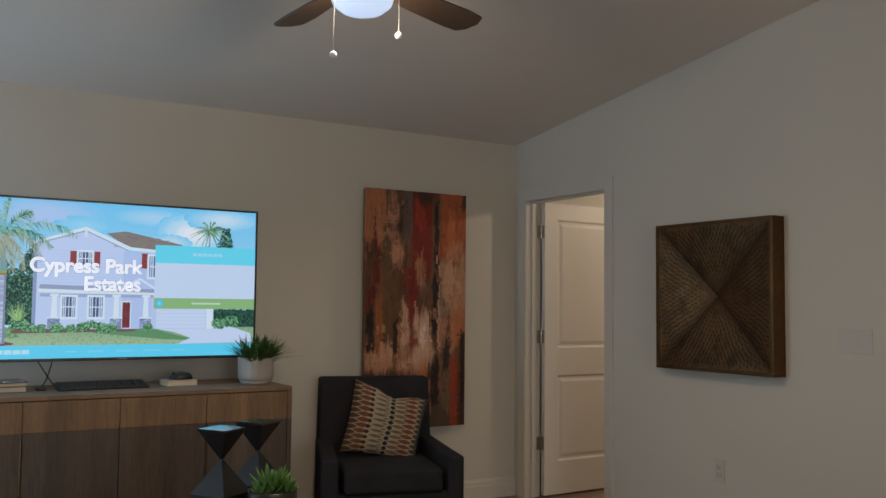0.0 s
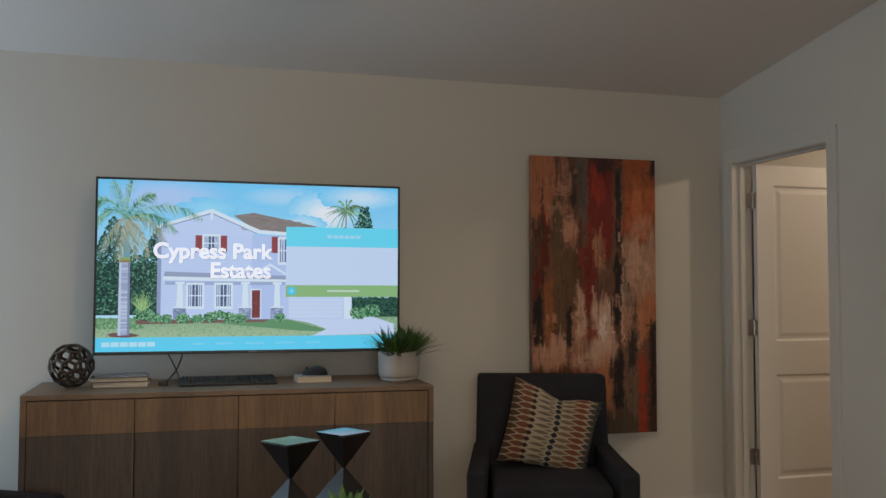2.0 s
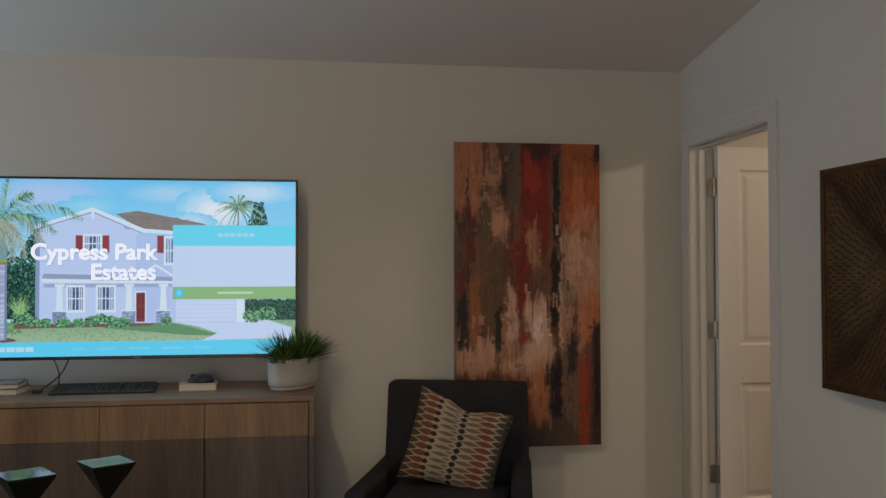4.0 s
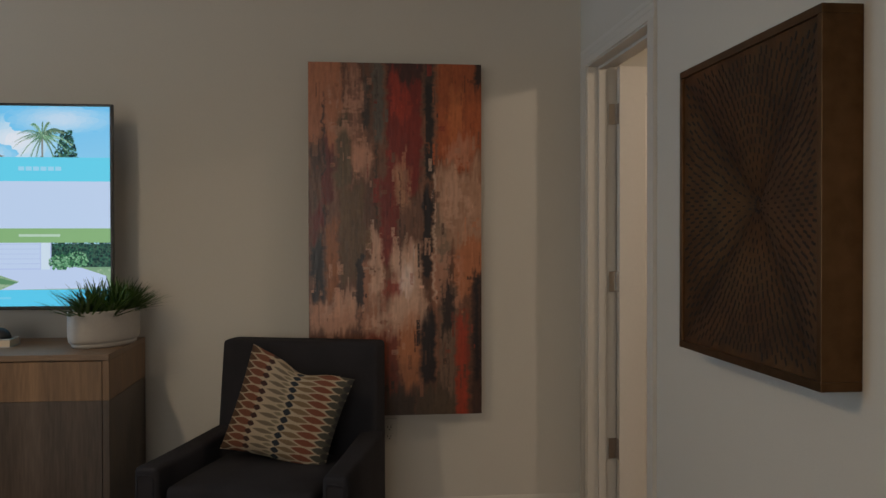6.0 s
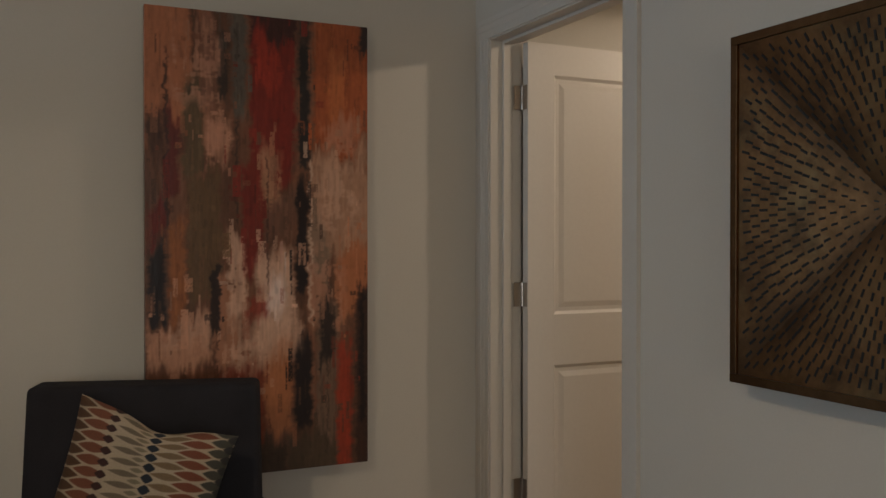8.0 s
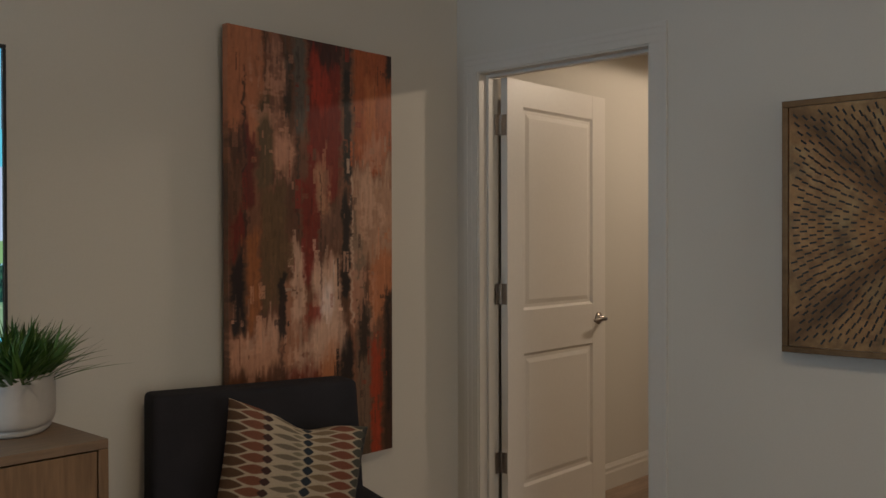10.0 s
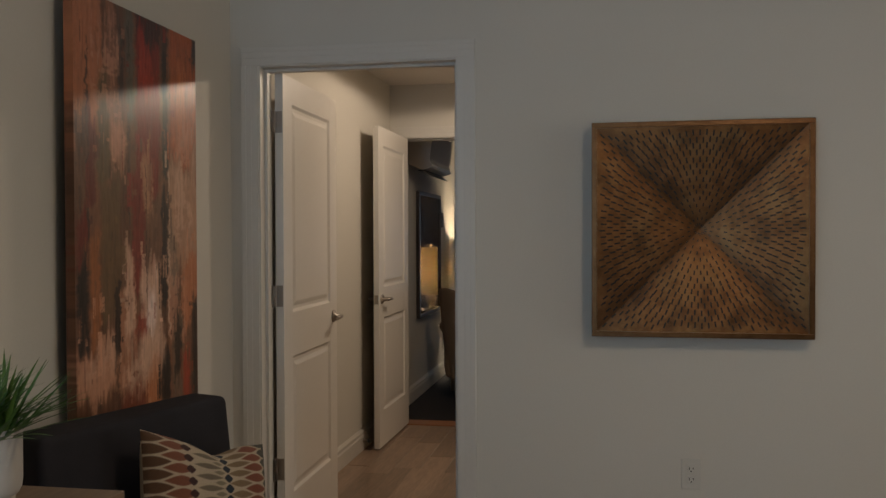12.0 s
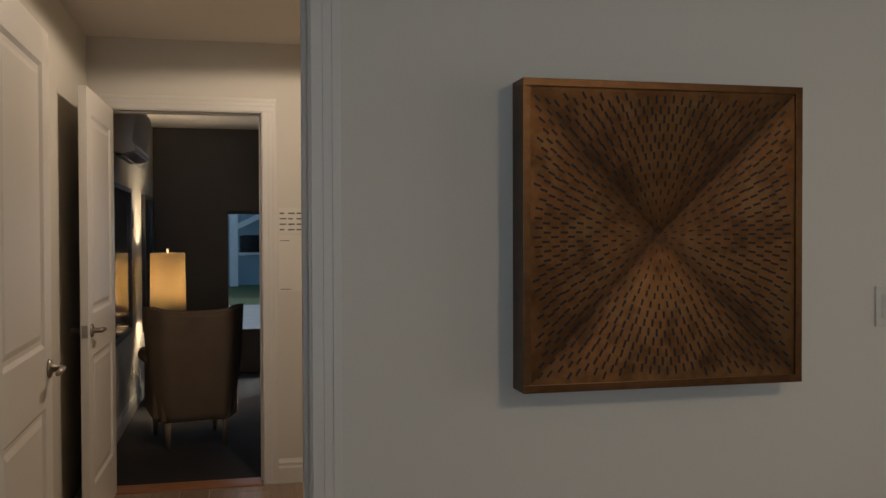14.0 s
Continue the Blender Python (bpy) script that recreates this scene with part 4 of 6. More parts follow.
def painted(name, rough, bump, scale):
    m = bpy.data.materials.new(name)
    m.use_nodes = True
    n, l = m.node_tree.nodes, m.node_tree.links
    b = n["Principled BSDF"]
    b.inputs["Roughness"].default_value = rough
    a = n.new("ShaderNodeVertexColor")
    a.layer_name = "col"
    l.new(a.outputs[0], b.inputs["Base Color"])
    no = n.new("ShaderNodeTexNoise")
    no.inputs["Scale"].default_value = scale
    no.inputs["Detail"].default_value = 6
    co = n.new("ShaderNodeTexCoord")
    l.new(co.outputs["Object"], no.inputs["Vector"])
    bp = n.new("ShaderNodeBump")
    bp.inputs["Strength"].default_value = bump
    bp.inputs["Distance"].default_value = 0.001
    l.new(no.outputs[0], bp.inputs["Height"])
    l.new(bp.outputs[0], b.inputs["Normal"])
    return m


def srgb(r, g, b):
    return np.array(lin(r, g, b)[:3])


def cushion():
    q = Matrix(((0.918, 0.30, 0.26), (-0.355, 0.92, 0.165), (-0.19, -0.24, 0.95))).to_quaternion().to_matrix().to_4x4()
    root = empty("throw_pillow", Matrix.Translation((3.794, 4.700, 0.636)) @ q, "cream throw pillow with rust and teal pointed ovals", "pillow")
    S = 0.43

    def col(u, v):
        out = np.tile(srgb(196, 178, 152), (len(u), 1))
        uu = u + 0.010 * np.sin(9 * v)
        bands = [(0.03, 0.11, (96, 66, 42), 0, 0.95), (0.185, 0.115, (132, 78, 54), 0.5, 0.92), (0.268, 0.04, (66, 38, 34), 0.5, 0.8), (0.40, 0.11, (126, 112, 92), 0.0, 0.62), (0.475, 0.05, (140, 128, 104), 0.5, 0.5), (0.545, 0.042, (34, 44, 54), 0.0, 0.95), (0.655, 0.11, (136, 112, 82), 0.5, 0.75), (0.80, 0.115, (134, 76, 52), 0.0, 0.9), (0.94, 0.075, (78, 76, 66), 0.5, 0.95), (1.0, 0.05, (56, 56, 54), 0.0, 0.9)]
        for uc, w, c, ph, tall in bands:
            t = np.abs(((v * 13.0 + ph) % 1.0) - 0.5) * 2
            k = np.clip(1 - (np.abs(uu - uc) / w) ** 1.6, 0, 1)
            mask = np.clip((k * tall - t) / 0.16, 0, 1)[:, None]
            out = out * (1 - mask) + srgb(*c) * mask
        nz = np.random.RandomState(4).uniform(0.9, 1.1, (len(u), 1))
        return out * nz * 0.68

    def dep(sgn):
        def f(u, v):
            a, b = 2 * u - 1, 2 * v - 1
            puff = np.maximum(0, (1 - a ** 4)) ** 0.6 * np.maximum(0, (1 - b ** 4)) ** 0.6
            y = -sgn * (0.062 * puff + 0.008 * puff * np.sin(9 * a + 4 * b) * np.abs(b))
            pin = 1 - 0.055 * (1 - b * b) * np.abs(a) ** 3
            pinz = 1 - 0.085 * (1 - a * a) * np.abs(b) ** 3
            dip = -0.03 * np.exp(-((a - 0.05) / 0.35) ** 2) * np.clip(b, 0, 1) ** 2
            hi, lo = (1 + b) / 2, (1 - b) / 2
            rt, lf = (1 + a) / 2, (1 - a) / 2
            lean_x = 0.014 * hi * rt - 0.014 * lo * lf - 0.010 * lo * rt
            sag_z = -0.040 * hi * rt - 0.010 * lo * lf - 0.010 * lo * rt
            return np.stack([a * S / 2 * pin + lean_x, y, b * S / 2 * 0.95 * pinz + dip + sag_z], 1)
        return f

    fab = painted("pillow_print", 0.9, 0.25, 500)
    grid_color("front_cover", S, S, 170, 230, col, dep(1), fab, root, "", pose(0, 0, 0))
    grid_color("back_cover", S, S, 30, 30, lambda u, v: np.tile(srgb(170, 152, 128), (len(u), 1)), dep(-1), fab, root, "", pose(0, 0, 0))


cushion()


# ---- abstract painting ----
def painting():
    x0, x1, z0, z1, y = 3.854, 4.603, 0.516, 2.042, 5.112
    w, h = x1 - x0, z1 - z0
    root = empty("abstract_painting", pose((x0 + x1) / 2, y, (z0 + z1) / 2), "abstract canvas in rust, orange, cream and charcoal", "painting")
    part("canvas_body", boxes((-w / 2 + 0.0004, w / 2 - 0.0004, 0.002, 0.028, -h / 2 + 0.0004, h / 2 - 0.0004), bevel=0.001), mat("canvas_edge", (0.06, 0.035, 0.025), 0.7, scale=30, vary=0.5), root)
    part("hanging_batten", boxes((-w / 2 + 0.1, w / 2 - 0.1, 0.028, WY - y - 0.001, h / 2 - 0.16, h / 2 - 0.12), (-w / 2 + 0.1, w / 2 - 0.1, 0.028, WY - y - 0.001, -h / 2 + 0.12, -h / 2 + 0.16)), mat("raw_pine", (0.42, 0.30, 0.18), 0.7, scale=20, vary=0.2), root)
    rs = np.random.RandomState(8)
    NX, NZ = 250, 500

    def vnoise(u, v, fu, fv, seed):
        g = np.random.RandomState(seed).rand(int(fv) + 3, int(fu) + 3)
        x, yv = u * fu, v * fv
        i, j = x.astype(int), yv.astype(int)
        a, b = x - i, yv - j
        a, b = a * a * (3 - 2 * a), b * b * (3 - 2 * b)
        return (g[j, i] * (1 - a) + g[j, i + 1] * a) * (1 - b) + (g[j + 1, i] * (1 - a) + g[j + 1, i + 1] * a) * b

    def col(u, v):
        d = 1 - v        # from the top down
        rag = 0.5 * vnoise(u, d, 60, 14, 1) + 0.35 * vnoise(u, d, 110, 34, 2) + 0.15 * vnoise(u, d, 120, 110, 3)
        rag2 = 0.6 * vnoise(u, d, 14, 60, 5) + 0.4 * vnoise(u, d, 50, 200, 6)
        blk = 0.6 * vnoise(u, d, 12, 9, 31) + 0.4 * vnoise(u, d, 30, 24, 32)
        base = srgb(112, 80, 60)
        out = np.tile(base, (len(u), 1))
        streak = vnoise(u, d, 26, 5, 9)[:, None]
        out = out * (0.65 + 0.7 * streak)

        def patch(u0, u1, d0, d1, c, alpha=1.0, soft=0.02, dry=0.0):
            nonlocal out
            e = (rag2 - 0.5) * 0.035
            f = (blk - 0.5) * 0.10 + (rag - 0.5) * 0.06
            a = np.clip((u + e - u0) / soft, 0, 1) * np.clip((u1 - u - e) / soft, 0, 1)
            b = np.clip((d + f - d0) / (soft * 1.5), 0, 1) * np.clip((d1 - d - f) / (soft * 1.5), 0, 1)
            m = a * b * alpha
            if dry:
                m = m * np.clip((rag * 0.35 + rag2 * 0.3 + blk * 0.35 - dry + 0.10) / 0.07, 0, 1)
            m = m[:, None]
            out = out * (1 - m) + srgb(*c) * m

        orange, rust, red = (150, 84, 46), (138, 60, 36), (146, 46, 28)
        tan, pink, cream = (160, 124, 98), (176, 136, 114), (192, 166, 146)
        olive, slate, dark = (98, 84, 60), (94, 92, 84), (38, 28, 28)
        # broad ground
        patch(-0.1, 0.20, -0.1, 0.26, (158, 106, 76))
        patch(0.0, 0.09, 0.20, 0.34, (84, 56, 40))
        patch(0.0, 0.10, 0.40, 0.52, (112, 40, 30))
        patch(0.08, 0.15, 0.20, 0.40, (104, 44, 36))
        patch(0.15, 0.25, 0.12, 0.34, olive)
        patch(0.17, 0.33, 0.32, 0.62, (104, 84, 58))
        patch(0.0, 0.09, 0.50, 0.66, dark)
        patch(0.09, 0.18, 0.46, 0.66, (142, 92, 54))
        patch(0.22, 0.30, 0.0, 0.22, (132, 96, 78))
        patch(0.30, 0.36, 0.02, 0.18, (64, 54, 48))
        patch(0.36, 0.44, -0.1, 0.22, slate)
        patch(0.44, 0.66, -0.1, 0.36, (126, 42, 30))
        patch(0.47, 0.60, 0.03, 0.16, (152, 52, 34))
        patch(0.40, 0.52, 0.30, 0.56, (122, 44, 32))
        patch(0.66, 0.73, -0.1, 0.34, (72, 58, 50))
        patch(0.73, 1.1, -0.1, 0.30, (152, 84, 46))
        patch(0.95, 1.1, -0.1, 0.08, (60, 44, 38))
        patch(0.80, 0.90, 0.05, 0.22, (164, 98, 56))
        patch(0.72, 1.1, 0.28, 0.52, (156, 126, 104))
        patch(0.84, 1.1, 0.48, 0.70, (162, 108, 74))
        patch(0.70, 0.82, 0.44, 0.60, (124, 108, 92))
        patch(0.50, 0.70, 0.36, 0.50, (110, 82, 66))
        patch(0.0, 0.28, 0.64, 0.76, (170, 132, 108))
        patch(0.28, 0.40, 0.56, 0.76, (150, 110, 86))
        patch(0.0, 0.34, 0.76, 1.1, (104, 68, 48))
        patch(0.30, 0.52, 0.74, 1.1, (126, 62, 40))
        patch(0.50, 0.64, 0.70, 0.92, (158, 106, 70))
        patch(0.64, 0.74, 0.72, 0.92, dark)
        patch(0.74, 0.86, 0.60, 1.1, (112, 94, 78))
        patch(0.84, 0.93, 0.72, 1.1, (150, 60, 36))
        patch(0.93, 1.1, 0.58, 1.1, (74, 52, 42))
        patch(0.60, 0.86, 0.90, 1.1, (86, 74, 58))
        patch(0.40, 0.62, 0.92, 1.1, (72, 58, 46))
        # scraped cream and pink
        patch(0.10, 0.34, 0.04, 0.22, pink, 0.7, 0.03, 0.54)
        patch(0.24, 0.38, 0.20, 0.33, pink, 0.9, 0.03, 0.46)
        patch(0.48, 0.60, 0.26, 0.42, tan, 0.9, 0.03, 0.44)
        patch(0.76, 0.99, 0.20, 0.30, cream, 0.75, 0.05, 0.42)
        patch(0.74, 0.98, 0.28, 0.50, cream, 0.5, 0.05, 0.52)
        patch(0.34, 0.44, 0.46, 0.68, cream, 0.85, 0.02, 0.42)
        patch(0.46, 0.66, 0.50, 0.74, cream, 0.9, 0.03, 0.38)
        patch(0.50, 0.62, 0.56, 0.68, (214, 206, 200), 0.9, 0.03, 0.46)
        patch(0.32, 0.70, 0.66, 0.78, cream, 0.7, 0.04, 0.46)
        patch(0.05, 0.30, 0.62, 0.74, cream, 0.5, 0.04, 0.50)
        patch(0.70, 0.90, 0.50, 0.72, pink, 0.6, 0.03, 0.52)
        patch(0.42, 0.54, 0.58, 0.68, (134, 54, 38), 0.9, 0.02, 0.48)
        # dark uprights
        patch(0.655, 0.715, 0.36, 0.62, dark, 1.0, 0.012, 0.30)
        patch(0.672, 0.715, 0.04, 0.36, (44, 40, 38), 0.95, 0.010, 0.36)
        patch(0.44, 0.67, -0.1, 0.055, (66, 42, 36), 0.9, 0.02, 0.30)
        patch(0.715, 0.735, 0.30, 0.70, (186, 168, 150), 0.8, 0.008, 0.46)
        patch(0.27, 0.32, 0.52, 0.70, dark, 0.9, 0.01, 0.44)
        patch(0.08, 0.10, 0.10, 0.50, (56, 40, 36), 0.8, 0.008, 0.46)
        patch(0.385, 0.40, 0.02, 0.45, (52, 46, 42), 0.8, 0.008, 0.48)
        patch(0.30, 0.315, 0.62, 1.0, (50, 36, 34), 0.8, 0.008, 0.46)
        patch(0.76, 0.84, 0.62, 0.80, (44, 36, 34), 0.9, 0.015, 0.46)
        patch(0.955, 0.99, 0.62, 0.90, dark, 1.0, 0.012, 0.36)
        patch(0.80, 0.81, 0.50, 0.98, (50, 40, 36), 0.7, 0.006, 0.48)
        patch(0.52, 0.535, 0.30, 0.60, (70, 40, 34), 0.7, 0.006, 0.48)
        # loose crisp strokes dragged out of their neighbours
        ny, nx = NZ + 1, NX + 1
        img = out.reshape(ny, nx, 3)
        for k in range(620):
            i, j = rs.randint(0, ny), rs.randint(0, nx)
            hh = int(ny * rs.choice((0.008, 0.015, 0.03, 0.06)) * rs.uniform(0.6, 1.4)) + 1
            ww = int(nx * rs.choice((0.006, 0.012, 0.025)) * rs.uniform(0.6, 1.5)) + 1
            si = np.clip(i + int(rs.normal(0, 0.035 * ny)), 0, ny - 1)
            sj = np.clip(j + int(rs.normal(0, 0.035 * nx)), 0, nx - 1)
            c = img[si, sj] * rs.uniform(0.75, 1.25)
            al = rs.uniform(0.45, 0.95)
            blkk = img[i:i + hh, j:j + ww]
            edge = (rs.rand(blkk.shape[0], blkk.shape[1]) < 0.88)[..., None] * al
            img[i:i + hh, j:j + ww] = blkk * (1 - edge) + c * edge
        out = img.reshape(-1, 3)
        fine = vnoise(u, d, 110, 22, 12) * 0.6 + vnoise(u, d, 90, 120, 13) * 0.4
        out = out * (0.80 + 0.34 * fine)[:, None]
        flick = (vnoise(u, d, 100, 40, 15) > 0.84)[:, None] * 0.22
        out = out * (1 - flick) + out * 0.35 * flick
        out = out * (0.62 + 0.38 * np.clip(out.mean(1, keepdims=True) / 0.12, 0.0, 1.4))
        return np.clip(out * np.array((1.06, 0.90, 0.84)), 0.004, 0.8)

    def dep(u, v):
        r = (vnoise(u, 1 - v, 110, 40, 21) - 0.5) * 0.0004
        return np.stack([(u - 0.5) * w, r, (v - 0.5) * h], 1)

    oil = painted("oil_paint", 0.32, 0.35, 180)
    face = grid_color("painted_face", w, h, NX, NZ, col, dep, oil, root, "scraped vertical strokes of rust, cream and black paint", pose(0, 0, 0))
    tones = np.empty((NX + 1) * (NZ + 1) * 4, dtype=np.float32)
    face.data.color_attributes["col"].data.foreach_get("color", tones)
    tones = tones.reshape(NZ + 1, NX + 1, 4)[:, :, :3]

    def fold(column, x):
        """The paint carried round an upright edge of the canvas."""
        grid_color("canvas_edge", 0.028, h, 1, NZ, lambda u, v: np.repeat(tones[:, column], 2, axis=0),
                   lambda u, v: np.stack([np.full_like(u, x), u * 0.028, (v - 0.5) * h], 1), oil, root, "", pose(0, 0, 0))

    fold(0, -w / 2)
    fold(NX, w / 2)


painting()


# ---- metal wall art ----
def patina(name, dark, copper, gold):
    """Hammered bronze: copper and gold rubbed through a dark patina, with crease shade painted along the folds."""
    m = mat(name, copper, 0.40, metal=1.0, scale=42, vary=0.30, bump=0.45, big=5.0)
    n, l = m.node_tree.nodes, m.node_tree.links
    b = n["Principled BSDF"]
    src = b.inputs["Base Color"].links[0].from_socket
    co = n.new("ShaderNodeTexCoord")

    def cloud(scale, lo, hi, seed):
        mp = n.new("ShaderNodeMapping")
        mp.inputs["Location"].default_value = (seed, seed * 0.7, -seed)
        l.new(co.outputs["Object"], mp.inputs[0])
        t = n.new("ShaderNodeTexNoise")
        t.inputs["Scale"].default_value = scale
        t.inputs["Detail"].default_value = 7
        t.inputs["Roughness"].default_value = 0.62
        l.new(mp.outputs[0], t.inputs["Vector"])
        r = n.new("ShaderNodeMapRange")
        r.inputs["From Min"].default_value, r.inputs["From Max"].default_value = lo, hi
        l.new(t.outputs[0], r.inputs[0])
        return r.outputs[0]

    for fac, tone in ((cloud(8.0, 0.50, 0.72, 3.1), gold), (cloud(9.0, 0.46, 0.74, 8.4), dark)):
        mix = n.new("ShaderNodeMix")
        mix.data_type = 'RGBA'
        l.new(fac, mix.inputs[0])
        l.new(src, mix.inputs[6])
        mix.inputs[7].default_value = (*tone, 1)
        src = mix.outputs[2]
    # dark patina tone along the four faces' folds, their crease shade put into colour
    sep = n.new("ShaderNodeSeparateXYZ")
    l.new(co.outputs["Object"], sep.inputs[0])
    sides = []
    for axis in (0, 2):
        k = n.new("ShaderNodeMath")
        k.operation = 'ABSOLUTE'
        l.new(sep.outputs[axis], k.inputs[0])
        sides.append(k.outputs[0])
    d = n.new("ShaderNodeMath")
    d.operation = 'SUBTRACT'
    l.new(sides[0], d.inputs[0])
    l.new(sides[1], d.inputs[1])
    e = n.new("ShaderNodeMath")
    e.operation = 'ABSOLUTE'
    l.new(d.outputs[0], e.inputs[0])
    w = n.new("ShaderNodeMapRange")
    w.inputs["From Min"].default_value, w.inputs["From Max"].default_value = 0.0, 0.075
    w.inputs["To Min"].default_value, w.inputs["To Max"].default_value = 0.62, 0.0
    l.new(e.outputs[0], w.inputs[0])
    mix = n.new("ShaderNodeMix")
    mix.data_type = 'RGBA'
    l.new(w.outputs[0], mix.inputs[0])
    l.new(src, mix.inputs[6])
    mix.inputs[7].default_value = (*dark, 1)
    l.new(mix.outputs[2], b.inputs["Base Color"])
    return m


def wall_art():
    y0, y1, z0, z1, xf = 2.942, 3.726, 0.971, 1.761, 4.974
    w, h = y1 - y0, z1 - z0
    # local x to the right as seen from the room, local -y towards the room
    root = empty("metal_wall_art", pose(xf, (y0 + y1) / 2, (z0 + z1) / 2, 0, 0, -90), "square bronze wall panel with radiating punched slots", "wall art")
    m = patina("aged_bronze", (0.058, 0.030, 0.0165), (0.160, 0.078, 0.032), (0.185, 0.112, 0.050))
    edge = mat("bronze_frame", (0.135, 0.070, 0.032), 0.40, metal=1.0, scale=30, vary=0.35, bump=0.08, big=4)
    d = WX - 0.001 - xf
    t = 0.020
    for a in ((-w / 2, w / 2, 0, d, h / 2 - t, h / 2), (-w / 2, w / 2, 0, d, -h / 2, -h / 2 + t), (-w / 2, -w / 2 + t, 0.0004, d, -h / 2 + t, h / 2 - t), (w / 2 - t, w / 2, 0.0004, d, -h / 2 + t, h / 2 - t)):
        part("frame_bar", boxes(a, bevel=0.0015), edge, root)
    a, b = w / 2 - t, h / 2 - t
    rim, deep = 0.007, 0.055
    corners = [(-a, -b), (a, -b), (a, b), (-a, b)]
    # near-black plates laid on the facets stand in for shade inside the slots
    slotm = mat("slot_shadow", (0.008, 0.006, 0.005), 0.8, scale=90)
    bmS = [bmesh.new() for _ in range(4)]
    facets = []
    for k in range(4):
        bm = bmesh.new()
        c0, c1 = corners[k], corners[(k + 1) % 4]
        n = 12
        rows = []
        for i in range(n + 1):
            f = i / n
            row = []
            for j in range(n + 1 - i):
                s = j / max(1, n - i)
                px = (c0[0] + (c1[0] - c0[0]) * s) * (1 - f)
                pz = (c0[1] + (c1[1] - c0[1]) * s) * (1 - f)
                row.append(bm.verts.new((px, rim + (deep - rim) * f, pz)))
            rows.append(row)
        for i in range(n):
            for j in range(len(rows[i]) - 1):
                bm.faces.new((rows[i][j], rows[i][j + 1], rows[i + 1][j]))
                if j < len(rows[i + 1]) - 1:
                    bm.faces.new((rows[i][j + 1], rows[i + 1][j + 1], rows[i + 1][j]))
        bmesh.ops.recalc_face_normals(bm, faces=bm.faces)
        facets.append(part("facet", bm, m, root))
    # the plates for slot shade lie along rays from the middle, ring after ring
    r = random.Random(2)
    for ring in range(22):
        rad = 0.018 + ring * 0.0238
        cnt = min(96, max(16, 4 * round(6.2832 * rad / (0.0235 * 4))))
        for i in range(cnt):
            ang = 6.2832 * (i + (0.5 if ring % 2 else 0)) / cnt + 0.01
            rr = rad + r.uniform(-0.003, 0.003)
            x, z = rr * math.cos(ang), rr * math.sin(ang)
            L = min(0.0104, 0.0043 + 0.022 * rad)
            half = min(0.0029, 0.0014 + 0.008 * rad)
            if max(abs(x) / a, abs(z) / b) > 1 - 0.016 / a:
                continue
            k = 3 if x < 0 and abs(x) / a > abs(z) / b else 1 if x > 0 and abs(x) / a > abs(z) / b else 0 if z < 0 else 2
            bm = bmS[k]
            ux, uz = math.cos(ang), math.sin(ang)

            def dep(px, pz):
                return rim + (deep - rim) * (1 - max(abs(px) / a, abs(pz) / b)) - 0.0009

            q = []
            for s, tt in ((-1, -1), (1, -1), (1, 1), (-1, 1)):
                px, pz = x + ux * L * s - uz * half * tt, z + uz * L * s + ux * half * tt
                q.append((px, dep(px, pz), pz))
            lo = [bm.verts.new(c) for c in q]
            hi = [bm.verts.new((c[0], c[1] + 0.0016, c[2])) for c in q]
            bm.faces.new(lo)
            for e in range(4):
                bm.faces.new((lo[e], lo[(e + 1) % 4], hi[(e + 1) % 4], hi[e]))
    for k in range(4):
        tagged(part("slot_shade_plate", bmS[k], slotm, facets[k], "rows of thin near-black plates standing in for shade inside punched slots"), kind="stuff")


wall_art()


# ---- plates on the walls ----
PLATE = mat("plate_plastic", (0.525, 0.50, 0.445), 0.45, scale=60, vary=0.03)
SLOT = mat("slot_dark", (0.03, 0.028, 0.025), 0.7)


def outlet(m, label):
    root = empty("power_outlet", m, label, "outlet", "power outlets")
    part("cover_plate", boxes((-0.035, 0.035, -0.006, 0, -0.058, 0.058), bevel=0.003), PLATE, root)
    for z in (-0.02, 0.02):
        s = part("socket", boxes((-0.017, 0.017, -0.008, -0.0055, z - 0.014, z + 0.014), bevel=0.0035), PLATE, root)
        part("slot", boxes((-0.0085, -0.0055, -0.0083, -0.0075, z - 0.004, z + 0.007)), SLOT, s)
        part("slot", boxes((0.0055, 0.0085, -0.0083, -0.0075, z - 0.003, z + 0.006)), SLOT, s)
        part("ground_hole", lathe([(0, 0), (0.003, 0), (0.003, 0.0007), (0, 0.0007)], 10, pose(0, -0.0075, z - 0.009, 90)), SLOT, s)


outlet(pose(WX, 3.361, 0.452, 0, 0, -90), "white duplex outlet below the metal wall art")
outlet(pose(4.201, WY, 0.432, 0, 0, 0), "white duplex outlet under the canvas painting")


def switch_plate():
    root = empty("light_switch", pose(WX, 2.565, 1.161, 0, 0, -90), "white triple rocker switch plate on the wall", "light switch")
    part("cover_plate", boxes((-0.082, 0.082, -0.006, 0, -0.058, 0.058), bevel=0.003), PLATE, root)
    for k in (-1, 0, 1):
        x = 0.046 * k
        rk = part("rocker", boxes((x - 0.0165, x + 0.0165, -0.0085, -0.0055, -0.0335, 0.0335), bevel=0.0012, seg=1), PLATE, root)
        if k == -1:
            part("slider", boxes((x - 0.010, x + 0.004, -0.0105, -0.008, 0.004, 0.026), bevel=0.001), mat("slider_grey", (0.5, 0.48, 0.5), 0.4), rk, "small grey dimmer slider")


switch_plate()


